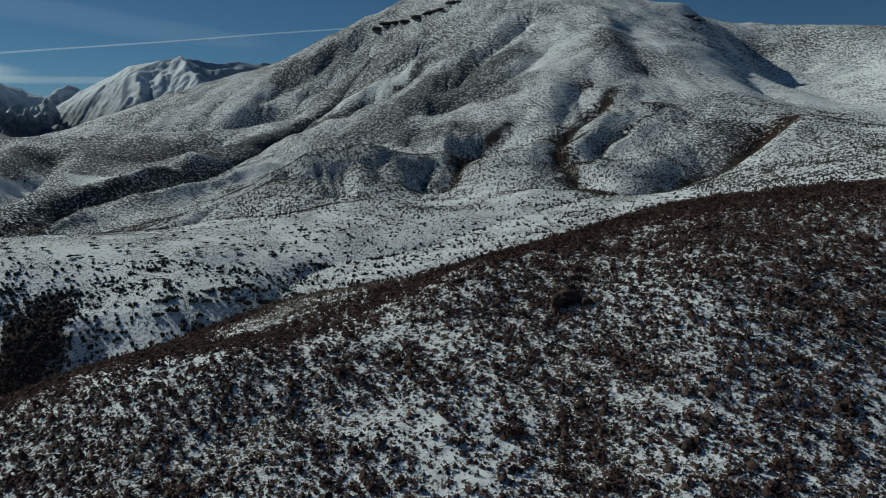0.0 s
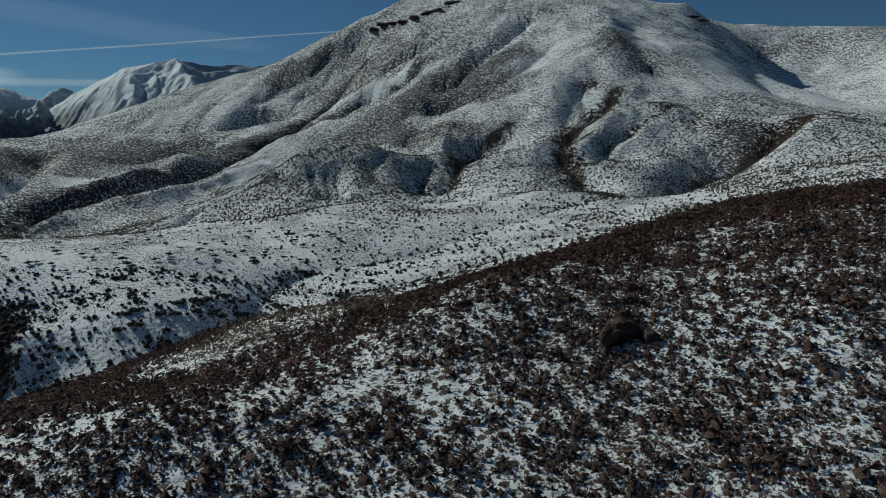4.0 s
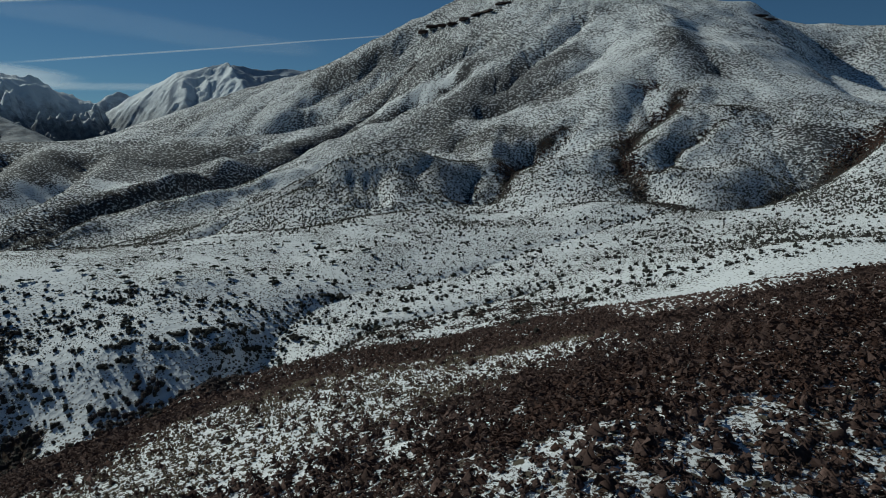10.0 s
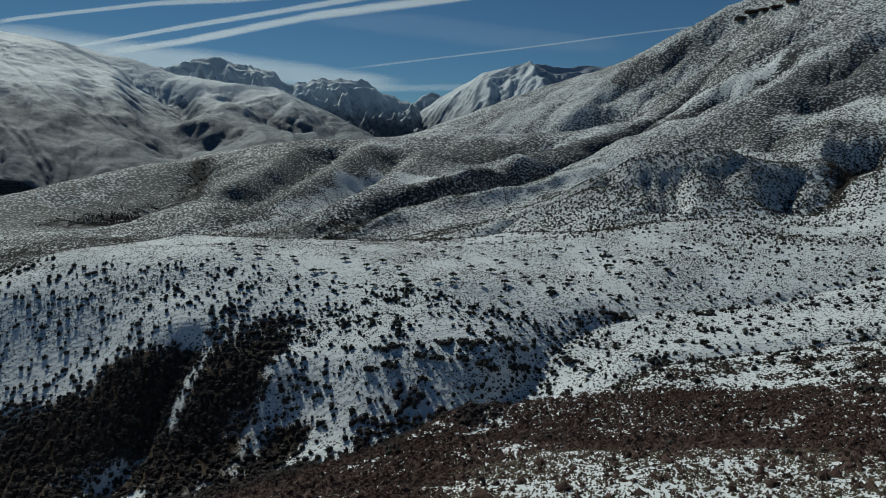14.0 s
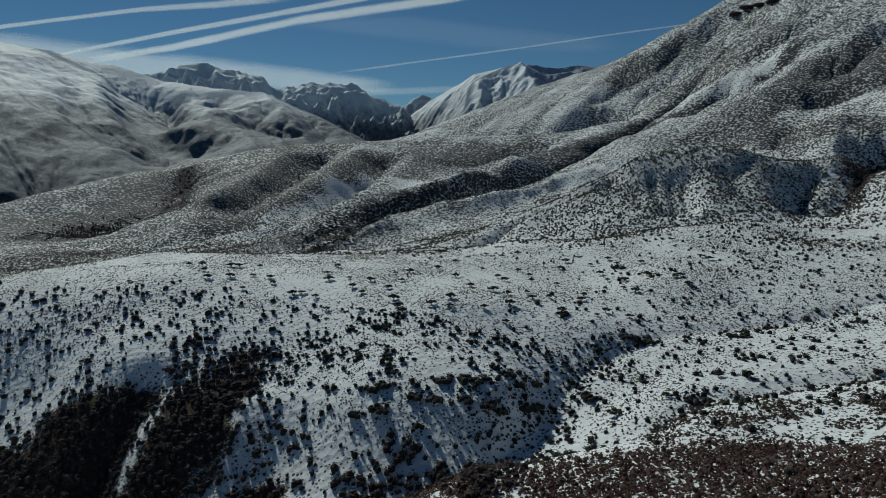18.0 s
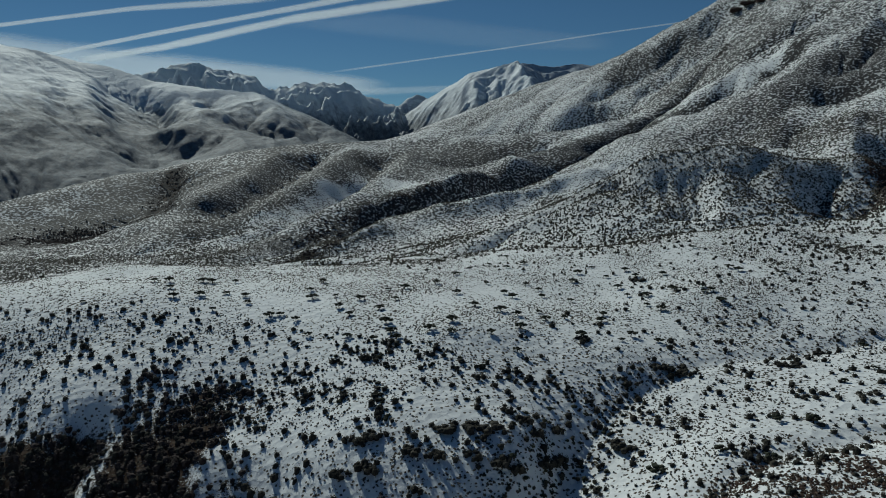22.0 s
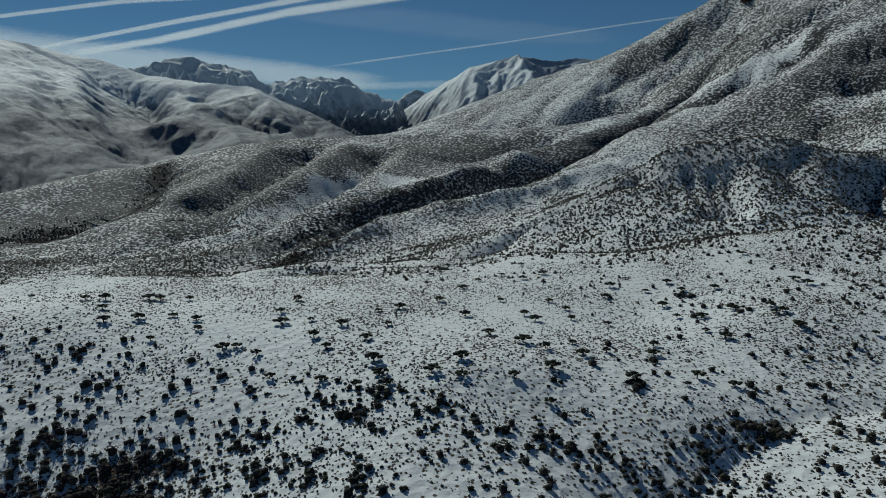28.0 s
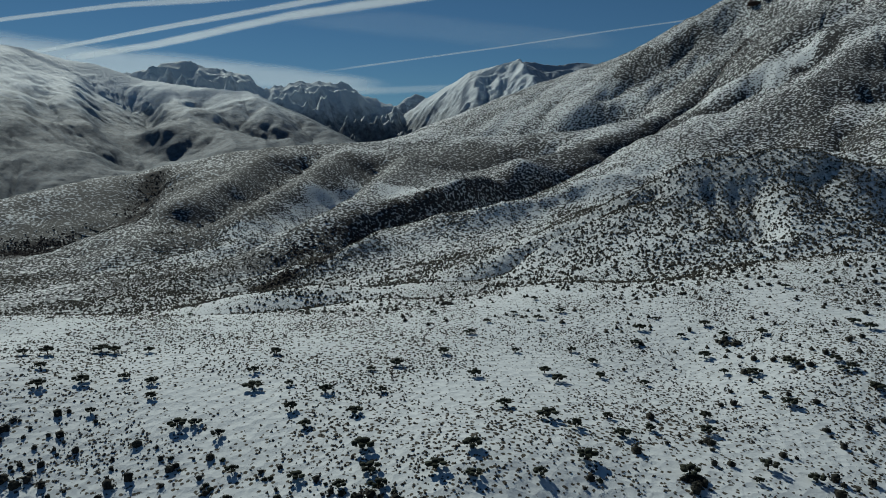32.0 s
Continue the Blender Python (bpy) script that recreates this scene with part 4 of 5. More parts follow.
def twig_dome(n, size, flat, seed):
    """A shrub one metre wide: n small leaf and twig sprays round a dome."""
    r = np.random.default_rng(seed)
    a, h = r.uniform(0, 2 * np.pi, n), r.uniform(0.0, 1, n) ** 0.8
    rad = np.sqrt(np.clip(1 - h * h, 0, 1)) * r.uniform(0.55, 1.08, n) * 0.5 * (1 + 0.25 * np.sin(a * 3 + seed))
    c = np.stack([rad * np.cos(a), rad * np.sin(a), h * flat * r.uniform(0.75, 1.1, n)], -1)
    d = r.normal(size=(n, 3, 3))
    d /= np.linalg.norm(d, axis=-1, keepdims=True)
    d[:, :, 2] = d[:, :, 2] * 0.7 + 0.15
    v = c[:, None] + d * size * r.uniform(0.6, 1.25, (n, 1, 1))
    v[:, :, 2] = np.maximum(v[:, :, 2], -0.05)
    return v.reshape(-1, 3), np.arange(n * 3).reshape(-1, 3)


def low_dome(sides, flat, seed):
    """A rough low bush one metre wide, for far slopes."""
    r = np.random.default_rng(seed)
    a = np.arange(sides) / sides * 2 * np.pi + r.uniform(-0.3, 0.3, sides)
    b = 0.42 * r.uniform(0.7, 1.25, sides)
    m = 0.5 * r.uniform(0.75, 1.2, sides)
    v = [(b[i] * math.cos(a[i]), b[i] * math.sin(a[i]), -0.25) for i in range(sides)]
    v += [(m[i] * math.cos(a[i] + 0.3), m[i] * math.sin(a[i] + 0.3), flat * r.uniform(0.5, 0.85)) for i in range(sides)]
    v += [(r.uniform(-0.12, 0.12), r.uniform(-0.12, 0.12), flat)]
    f = []
    for i in range(sides):
        j = (i + 1) % sides
        f += [(i, j, sides + j), (i, sides + j, sides + i), (sides + i, sides + j, 2 * sides)]
    return np.array(v), np.array(f)


def tent(flat, seed):
    """The least bush, for plants far off: a lopsided clump one metre wide."""
    r = np.random.default_rng(seed)
    a = np.arange(4) / 4 * 2 * np.pi + r.uniform(-0.4, 0.4, 4)
    v = [(0.5 * k * math.cos(q), 0.5 * k * math.sin(q), z) for k, q, z in zip(r.uniform(0.7, 1.25, 4), a, r.uniform(-0.12, 0.2, 4))]
    v.append((r.uniform(-0.2, 0.2), r.uniform(-0.2, 0.2), flat))
    return np.array(v), np.array([(i, (i + 1) % 4, 4) for i in range(4)])


def sprig(cards, size, flat, seed, core=0.8):
    """A small shrub: a tent of twigs with sprays standing out of it."""
    v, f = tent(flat * core, seed)
    v = v * (core, core, 1)
    w, g = twig_dome(cards, size, flat, seed + 700)
    return np.concatenate([v, w]), np.concatenate([f, g + len(v)])


def scatter(name, protos, x, y, width, tall, material, label, category, sink=0.03):
    """Many small plants as one mesh."""
    n = len(x)
    r = np.random.default_rng(n)
    z, pick, turn = height(x, y), r.integers(0, len(protos), n), r.uniform(0, 2 * np.pi, n)
    V, F, k = [], [], 0
    for i, (v, f) in enumerate(protos):
        q = np.where(pick == i)[0]
        if not len(q):
            continue
        c, s = np.cos(turn[q])[:, None], np.sin(turn[q])[:, None]
        w, t = width[q][:, None], (width * tall)[q][:, None]
        V.append(np.stack([x[q][:, None] + (c * v[:, 0] - s * v[:, 1]) * w, y[q][:, None] + (s * v[:, 0] + c * v[:, 1]) * w, z[q][:, None] + v[:, 2] * t - sink * w], -1).reshape(-1, 3))
        F.append((f[None] + (np.arange(len(q)) * len(v))[:, None, None]).reshape(-1, 3) + k)
        k += len(q) * len(v)
    ob = new(name, tri_mesh(name, np.concatenate(V), np.concatenate(F), material))
    return tagged(ob, label, category, kind="stuff")


def spread(n, x0, x1, y0, y1, density, seed):
    """Random places in a rectangle, thinned by a density from 0 to 1."""
    r = np.random.default_rng(seed)
    x, y = r.uniform(x0, x1, n), r.uniform(y0, y1, n)
    ok = r.uniform(0, 1, n) < density(x, y)
    return x[ok], y[ok]


def spur_at(x, y):
    """1 on the near spur, 0 beyond its foot."""
    foot = 455 - 0.55 * np.clip(-30 - x, 0, 400) + 0.5 * np.clip(x - 40, 0, 80)
    return (1 - smooth(foot - 25, foot + 15, y + fbm(x, y, 60, 3, 0.5, 71) * 18)) * (1 - smooth(200, 260, -x - 0.2 * y))


def heath_density(x, y):
    s = spur_at(x, y)
    snowy = patch(x, y, 8, 112, 12) + 0.7 * patch(x, y, 74, 117, 10) + 0.6 * near_line([(18, 180), (46, 177)], x, y, 5) + 0.5 * patch(x, y, -10, 128, 7) + 0.5 * patch(x, y, -38, 135, 8)
    gaps = smooth(-0.30, 0.30, fbm(x, y, 24, 4, 0.6, 73) + 0.58 - 0.25 * smooth(155, 115, y) - 0.8 * snowy + 0.6 * patch(x, y, 52, 156, 34) + 0.7 * patch(x, y, 68, 140, 18))
    inside = (np.abs(x) < 0.67 * y + 14) & ((x < 50) | (y < 300))
    return s * (0.30 + 0.70 * gaps) * inside * (1 - 0.85 * meadow_at(x, y))


def bushy(sides, cards, size, flat, seed):
    """A dense shrub: a rough body with leaf sprays standing out of it."""
    v, f = low_dome(sides, flat * 0.9, seed)
    v = v * (0.72, 0.72, 0.85)
    w, g = twig_dome(cards, size, flat, seed + 500)
    return np.concatenate([v, w]), np.concatenate([f, g + len(v)])


heath_small = [sprig(3, 0.32, 0.6, s) for s in range(8)]
heath_big = [sprig(12, 0.22, 0.68, 20 + s, 0.62) for s in range(12)]
hx, hy = spread(168000, -170, 200, 60, 440, heath_density, 101)
near = (hy > 95) & (hy < 260) & (np.abs(hx) < 0.68 * hy)
for sel, protos, lab in ((near, heath_big, "dense dry brown heath shrubs standing in thin snow"), (~near, heath_small, "low brown heath on the snowy spur")):
    r = np.random.default_rng(5)
    w = (0.55 + 1.55 * r.uniform(0, 1, sel.sum()) ** 1.5) * (1 + 0.8 * (r.uniform(0, 1, sel.sum()) > 0.9))
    scatter("heath", protos, hx[sel], hy[sel], w, r.uniform(0.7, 1.15, sel.sum()), HEATH, lab, "heath")

# the same heath goes on behind and beside the flight
hx, hy = spread(130000, -260, 340, -140, 440, lambda x, y: spur_at(x, y) * ((np.abs(x) >= 0.67 * y + 14) | ((x >= 50) & (y >= 300)) | (x < -170) | (x > 200) | (y < 28)) * 0.8, 119)
scatter("heath", [tent(0.6, 90 + s) for s in range(8)], hx, hy, np.random.default_rng(33).uniform(0.9, 2.3, len(hx)), np.random.default_rng(34).uniform(0.6, 0.9, len(hx)), HEATH, "brown heath on the far sides of the spur", "heath")


def russet_density(x, y):
    band = shoulder_at(x, y) + 0.9 * patch(x, y, 24, 205, 20) + 1.1 * near_line(WEST_EDGE, x, y, 13) + 1.2 * near_line(KNOLL_EDGE, x, y, 17) + 0.9 * patch(x, y, -45, 436, 14) + 0.35 * patch(x, y, 70, 190, 30) + 0.25 * patch(x, y, -60, 165, 22)
    return np.clip(band, 0, 1) * spur_at(x, y) * smooth(-0.55, -0.05, fbm(x, y, 22, 3, 0.5, 81))


rx, ry = spread(120000, -150, 200, 130, 470, russet_density, 103)
scatter("heath", heath_small, rx, ry, np.random.default_rng(6).uniform(0.9, 1.9, len(rx)), np.random.default_rng(8).uniform(0.6, 1.0, len(rx)), RUSSET, "reddish brown heath along the spur's crest", "heath")

hx, hy = spread(22000, -30, 120, 140, 250, lambda x, y: np.clip(shoulder_at(x, y) + 0.7 * patch(x, y, 24, 205, 20), 0, 1) * (0.08 + 0.62 * smooth(-0.25, 0.15, fbm(x, y, 9, 3, 0.5, 83))), 117)
scatter("heath", heath_big, hx, hy, np.random.default_rng(31).uniform(0.8, 2.1, len(hx)), np.random.default_rng(32).uniform(0.6, 0.9, len(hx)), RUSSET, "thick dark russet heath on the spur's shoulder", "heath")

# short pale grass in the snow behind the shoulder
GRASS = leaf_mat("pale_dry_grass", (0.13, 0.10, 0.07), (0.26, 0.21, 0.15))
hx, hy = spread(60000, -90, 60, 200, 340, lambda x, y: meadow_at(x, y) * (1 - shoulder_at(x, y)) * (0.35 + 0.65 * smooth(-0.25, 0.25, fbm(x, y, 12, 3, 0.55, 87))), 127)
scatter("grass", [sprig(3, 0.3, 0.9, 140 + s) for s in range(8)], hx, hy, np.random.default_rng(41).uniform(0.3, 0.75, len(hx)), np.random.default_rng(42).uniform(0.6, 1.1, len(hx)), GRASS, "short pale dry grass standing in snow", "grass")

# tussocks on the plateau and in the shallow valley
tuft = [tent(0.7, 40 + s) for s in range(8)]


def tuft_density(x, y):
    return (1 - spur_at(x, y)) * np.clip(0.30 + 0.6 * fbm(x, y, 55, 3, 0.5, 91), 0.04, 1) * smooth(-18, 0, height(x, y))


tx, ty = spread(290000, -520, 240, 380, 900, tuft_density, 105)
scatter("tussock", tuft, tx, ty, np.random.default_rng(9).uniform(0.4, 1.1, len(tx)), np.random.default_rng(10).uniform(0.6, 1.0, len(tx)), TUSSOCK, "small dark tussocks poking through snow", "tussocks")

# bushes on the plateau's shaded slope and in the gullies
bush = [bushy(5, 21, 0.19, 0.85, 60 + s) for s in range(6)]


def bush_density(x, y):
    bed = np.minimum(np.minimum(dist_to(LINES["stream_bed"], x, y), dist_to(LINES["back_creek"], x, y)), dist_to(CARVE["side_gully"][2], x, y) + 2)
    gully = np.exp(-(bed / 11) ** 2) * np.clip(0.25 + 1.3 * fbm(x, y, 30, 2, 0.5, 95), 0, 0.8)
    brink = np.interp(x, (-460, -350, -300, -250, -208, -160, -125, -70), (452, 488, 508, 506, 508, 507, 520, 560))
    below = brink - y + 7 * fbm(x, y, 30, 2, 0.5, 98)
    field = smooth(-5, 7, below) * (1 - smooth(-115, -80, x)) * np.clip(0.38 + 0.4 * fbm(x, y, 22, 2, 0.5, 97), 0.15, 0.85)
    line = np.exp(-(((below - 9) / 9) ** 2)) * smooth(-225, -200, x) * (1 - smooth(-130, -100, x)) * 0.35
    dark = canyon_at(x, y) + smooth(-28, -40, height(x, y)) * 0.6 + 0.7 * np.exp(-(dist_to(CARVE["creek_cut"][2], x, y) / 14) ** 2)
    field, line = (q * (1 - 0.6 * patch(x, y, -160, 452, 20, 0.35)) for q in (field, line))
    floor_bush = (0.05 + 0.06 * smooth(600, 560, y)) * smooth(-190, -120, x) * (1 + fbm(x, y, 40, 2, 0.5, 96))
    return np.clip(gully + field + line + dark + floor_bush, 0, 1) * (1 - spur_at(x, y) * 0.9) * smooth(280, 330, y - 0.2 * x)


bx, by = spread(36000, -560, 160, 280, 920, bush_density, 107)
scatter("bushes", bush, bx, by, 1.3 + 2.9 * np.random.default_rng(11).uniform(0, 1, len(bx)) ** 1.4, np.random.default_rng(12).uniform(0.6, 0.95, len(bx)), SCRUB, "dark bushes crowding a snowy slope and its gullies", "bushes")

# larger bushes strewn over the shallow valley, and brown brush at the knoll's foot
def valley_density(x, y):
    return (1 - spur_at(x, y)) * np.clip(0.35 + 0.8 * fbm(x, y, 60, 3, 0.5, 171) + 0.6 * patch(x, y, -45, 462, 36), 0, 1) * smooth(-150, -60, x) * smooth(880, 780, y) * smooth(425, 450, y)


vx, vy = spread(5200, -150, 260, 430, 880, valley_density, 121)
scatter("bushes", [bushy(5, 21, 0.19, 0.75, 160 + s) for s in range(6)], vx, vy, 1.1 + 3.0 * np.random.default_rng(35).uniform(0, 1, len(vx)) ** 2, np.random.default_rng(36).uniform(0.55, 0.9, len(vx)), SCRUB, "dark bushes strewn over a snowy valley floor", "bushes")
kx, ky = spread(14000, -75, 75, 425, 515, lambda x, y: (1 - spur_at(x, y)) * np.clip(patch(x, y, 2, 462, 40, 0.5) + 0.7 * patch(x, y, -50, 455, 26, 0.5), 0, 1) * smooth(-0.35, 0.2, fbm(x, y, 16, 3, 0.5, 173)), 123)
scatter("brush", heath_small, kx, ky, np.random.default_rng(37).uniform(0.8, 2.1, len(kx)), np.random.default_rng(38).uniform(0.6, 0.9, len(kx)), THICKET_BROWN, "low brown brush round the foot of a knoll", "brush")

# scrub on the hills and the mountain's foot
dome = [tent(0.8, 80 + s) for s in range(12)]


def hill_density(x, y):
    d = np.hypot(x + 100, y - 300)
    g = 0
    for key, w in (("dark_gully", 20), ("creek_cut", 18), ("rocky_gully", 24), ("brown_gully", 26), ("little_gully", 20), ("wood", 34), ("notch", 26), ("small_gully", 14), ("east_hollow", 16)):
        g = g + np.exp(-(dist_to(CARVE[key][2], x, y) / w) ** 2)
    away_ok = smooth(330, 480, d) * (1 - smooth(850, 1350, d))
    flat_snow = patch(x, y, 80, 830, 170) + patch(x, y, -80, 760, 110) + patch(x, y, 200, 700, 160)
    return away_ok * np.clip(0.52 + 0.6 * fbm(x, y, 130, 3, 0.5, 99) + 0.8 * g - 0.15 * np.exp(-(dist_to(SCRUB_SHADE_BELTS[7][2], x, y) / 30) ** 2) + 0.8 * patch(x, y, -150, 1030, 130) - 0.42 * np.clip(flat_snow, 0, 1), 0.02, 1) * (1 - spur_at(x, y)) * np.where((x > -470) & (x < -20) & (y > 420) & (y < 640), 0.0, np.where((x > -560) & (x < -190) & (y < 780), 0.3, 1.0))


mx, my = spread(300000, -1250, 750, 520, 1650, hill_density, 109)
scatter("scrub", dome, mx, my, np.random.default_rng(13).uniform(1.5, 3.2, len(mx)), np.random.default_rng(14).uniform(0.6, 1.0, len(mx)), SCRUB, "dark low scrub dotting the snowy hills", "scrub")


# thickets that fill the gullies
THICKET = leaf_mat("bare_brown_thicket", (0.050, 0.039, 0.036), (0.110, 0.086, 0.078))


def along_line(line, per_metre, wide, seed):
    """Random places along a line of the plan, gathered within wide metres of it."""
    r = np.random.default_rng(seed)
    p = np.array(line, float)[:, :2]
    ln = np.hypot(*np.diff(p, axis=0).T)
    s = np.concatenate([[0], np.cumsum(ln)])
    n = int(s[-1] * per_metre)
    t = r.uniform(0, s[-1], n)
    keep_ = r.uniform(-0.45, 0.5, n) < fbm(t, t * 0 + seed, 60, 3, 0.5, 151) + 0.25
    x, y = (np.interp(t, s, p[:, i]) + r.normal(0, wide, n) for i in (0, 1))
    return x[keep_], y[keep_]


def dark_wood(x, y):
    return 0.6 * np.clip(canyon_at(x, y) + 0.5 * patch(x, y, -330, 350, 30), 0, 1) + 0.8 * np.clip(patch(x, y, -152, 404, 18, 0.3) + patch(x, y, -126, 412, 16, 0.3) + patch(x, y, -108, 390, 12, 0.3) + 0.8 * patch(x, y, -94, 398, 8, 0.3), 0, 1)


cx_, cy_ = spread(14000, -420, -100, 280, 470, dark_wood, 113)
wood = [bushy(6, 22, 0.2, 0.8, 260 + s) for s in range(6)]
scatter("thicket_belt", wood, cx_, cy_, np.random.default_rng(21).uniform(1.8, 4.2, len(cx_)), np.random.default_rng(22).uniform(0.6, 1.0, len(cx_)), THICKET, "dark leafless thicket filling a shaded ravine", "thickets")

gully_dome = [low_dome(5, 0.8, 180 + i) for i in range(8)]
gx, gy = zip(*[along_line(line, k, w, 300 + i) for i, (line, k, w) in enumerate((
    (LINES["gully_wall"][:8], 1.6, 10), (CARVE["dark_gully"][2], 1.0, 9), (CARVE["rocky_gully"][2], 1.6, 9), (CARVE["little_gully"][2], 1.1, 7),
    (CARVE["brown_gully"][2], 0.6, 9), (CARVE["notch"][2], 2.4, 22), (CARVE["dark_gully"][2][6:12], 1.6, 11), (CARVE["wood"][2], 9.0, 34), (CARVE["creek_cut"][2], 1.0, 7), (CARVE["small_gully"][2], 0.8, 5),
    (CARVE["hill_gully"][2], 0.4, 5), (CARVE["east_hollow"][2], 0.9, 8), (CARVE["rib_gully"][2], 0.5, 12)))])
gx, gy = np.concatenate(gx), np.concatenate(gy)
scatter("thicket_belt", gully_dome, gx, gy, np.random.default_rng(17).uniform(1.6, 3.8, len(gx)), np.random.default_rng(18).uniform(0.6, 1.0, len(gx)), THICKET, "dark brown leafless thickets filling the gullies", "thickets")

qx, qy = zip(*[along_line(line, k, w, 340 + i) for i, (line, k, w) in enumerate((([(540, 1108), (497, 1085), (457, 1053), (424, 1018)], 9.0, 15), ([(120, 1265), (96, 1243), (59, 1228), (39, 1189), (19, 1079)], 2.4, 9), ([(294, 1309), (247, 1264), (209, 1212), (180, 1100), (193, 1000)], 2.6, 9), ([(304, 1443), (279, 1420), (253, 1369)], 3.0, 16)))])
qx, qy = np.concatenate(qx), np.concatenate(qy)
scatter("thicket_belt", gully_dome, qx, qy, np.random.default_rng(27).uniform(1.6, 3.6, len(qx)), np.random.default_rng(28).uniform(0.5, 0.9, len(qx)), RUSSET, "reddish brown brush in the mountain's gullies", "thickets")


# ---------------------------------------------------------------- trees, bushes and rocks as single things
def ground_z(x, y):
    return float(height(np.array([float(x)]), np.array([float(y)]))[0])


def part(name, me, parent, label=""):
    """A mesh as one part under a thing."""
    ob = new(name, me)
    ob.parent = parent
    return tagged(ob, label)


def limb(points, r0, r1, sides=6):
    """A tapered, bent limb through the points."""
    v, f, n = [], [], len(points)
    for i, p in enumerate(points):
        d = Vector(points[min(i + 1, n - 1)]) - Vector(points[max(i - 1, 0)])
        q = d.to_track_quat("Z", "X").to_matrix()
        r = r0 + (r1 - r0) * i / (n - 1)
        for k in range(sides):
            a = 2 * math.pi * k / sides
            v.append(Vector(p) + q @ Vector((math.cos(a) * r, math.sin(a) * r, 0)))
    for i in range(n - 1):
        for k in range(sides):
            a, b = i * sides + k, i * sides + (k + 1) % sides
            f += [(a, b, b + sides), (a, b + sides, a + sides)]
    return np.array(v), np.array(f)


def foliage(clumps, seed, cards, size):
    """Leaf sprays gathered in flattened clumps: (x, y, z, width, height)."""
    V, F, k = [], [], 0
    for i, (x, y, z, w, h) in enumerate(clumps):
        v, f = bushy(7, cards, size / w, 1.0, seed + i * 7)
        v = v * (w, w, h) + (x, y, z)
        V.append(v), F.append(f + k)
        k += len(v)
    return np.concatenate(V), np.concatenate(F)


def make_tree(seed, broad):
    """A low spreading tree about 3 m high with an umbrella crown."""
    r = random.Random(seed)
    tree = new("tree")
    lean = (r.uniform(-0.25, 0.25), r.uniform(-0.25, 0.25))
    fork = (lean[0], lean[1], 1.15)
    trunk = part("trunk", tri_mesh("trunk", *limb([(0, 0, -0.35), (lean[0] * 0.3, lean[1] * 0.3, 0.5), fork], 0.24, 0.15), BARK), tree, "dark bent trunk")
    clumps = []
    for i in range(5):
        a = i * 2 * math.pi / 5 + r.uniform(-0.4, 0.4)
        d = broad * r.uniform(0.28, 0.42)
        tip = (fork[0] + math.cos(a) * d, fork[1] + math.sin(a) * d, 1.85 + r.uniform(-0.2, 0.2))
        mid = ((fork[0] + tip[0]) / 2, (fork[1] + tip[1]) / 2, 1.6)
        part("limb", tri_mesh("limb", *limb([fork, mid, tip], 0.12, 0.05, 5), BARK), trunk)
        clumps.append((tip[0], tip[1], tip[2] - 0.25, broad * r.uniform(0.4, 0.55), r.uniform(0.7, 1.0)))
    clumps.append((fork[0], fork[1], 2.0, broad * 0.55, 1.0))
    part("crown", tri_mesh("crown", *foliage(clumps, seed * 31, 34, 0.3), LEAF), tree, "dark flat-topped evergreen crown")
    return tagged(tree, "low dark evergreen tree with umbrella crown in snow", "tree", "scattered trees on the plateau")


def make_bush(seed, w):
    """A rounded dark bush w metres wide, several stems under dense foliage."""
    r = random.Random(seed)
    b = new("bush")
    part("stem", tri_mesh("stem", *limb([(0, 0, -0.3), (0.1, 0.05, 0.4), (0.15, 0.2, 0.8)], 0.1, 0.05, 5), BARK), b)
    clumps = [(0, 0, 0.25, w * 0.7, 0.42 * w)]
    for i in range(4):
        a = i * math.pi / 2 + r.uniform(-0.5, 0.5)
        clumps.append((math.cos(a) * w * 0.28, math.sin(a) * w * 0.28, 0.1, w * r.uniform(0.4, 0.6), w * r.uniform(0.25, 0.42)))
    part("foliage", tri_mesh("foliage", *foliage(clumps, seed * 17, 26, 0.26), LEAF), b)
    return b


def make_thicket(seed, w):
    """A broad low thicket, w metres wide."""
    r = random.Random(seed)
    b = new("thicket")
    clumps = []
    for i in range(15):
        a, d = r.uniform(0, 2 * math.pi), w * 0.42 * math.sqrt(r.uniform(0, 1))
        clumps.append((math.cos(a) * d, math.sin(a) * d * 0.8, 0.0, w * r.uniform(0.22, 0.34), r.uniform(1.3, 2.2)))
        if i < 5:
            part("stem", tri_mesh("stem", *limb([(math.cos(a) * d, math.sin(a) * d * 0.8, -0.4), (math.cos(a) * d * 1.05, math.sin(a) * d * 0.8, 0.6)], 0.09, 0.05, 5), BARK), b)
    part("foliage", tri_mesh("foliage", *foliage(clumps, seed * 13, 40, 0.32), SCRUB), b)
    return b


def plant(proto, x, y, scale, turn):
    z = ground_z(x, y)
    ob = copy_thing(proto, Matrix.Identity(4))
    ob.matrix_basis = Matrix.LocRotScale((x, y, z), Euler((0, 0, turn)), (scale, scale, scale * random.uniform(0.85, 1.1)))
    return ob


def clear_away(proto):
    for o in (*proto.children_recursive, proto):
        bpy.data.objects.remove(o)


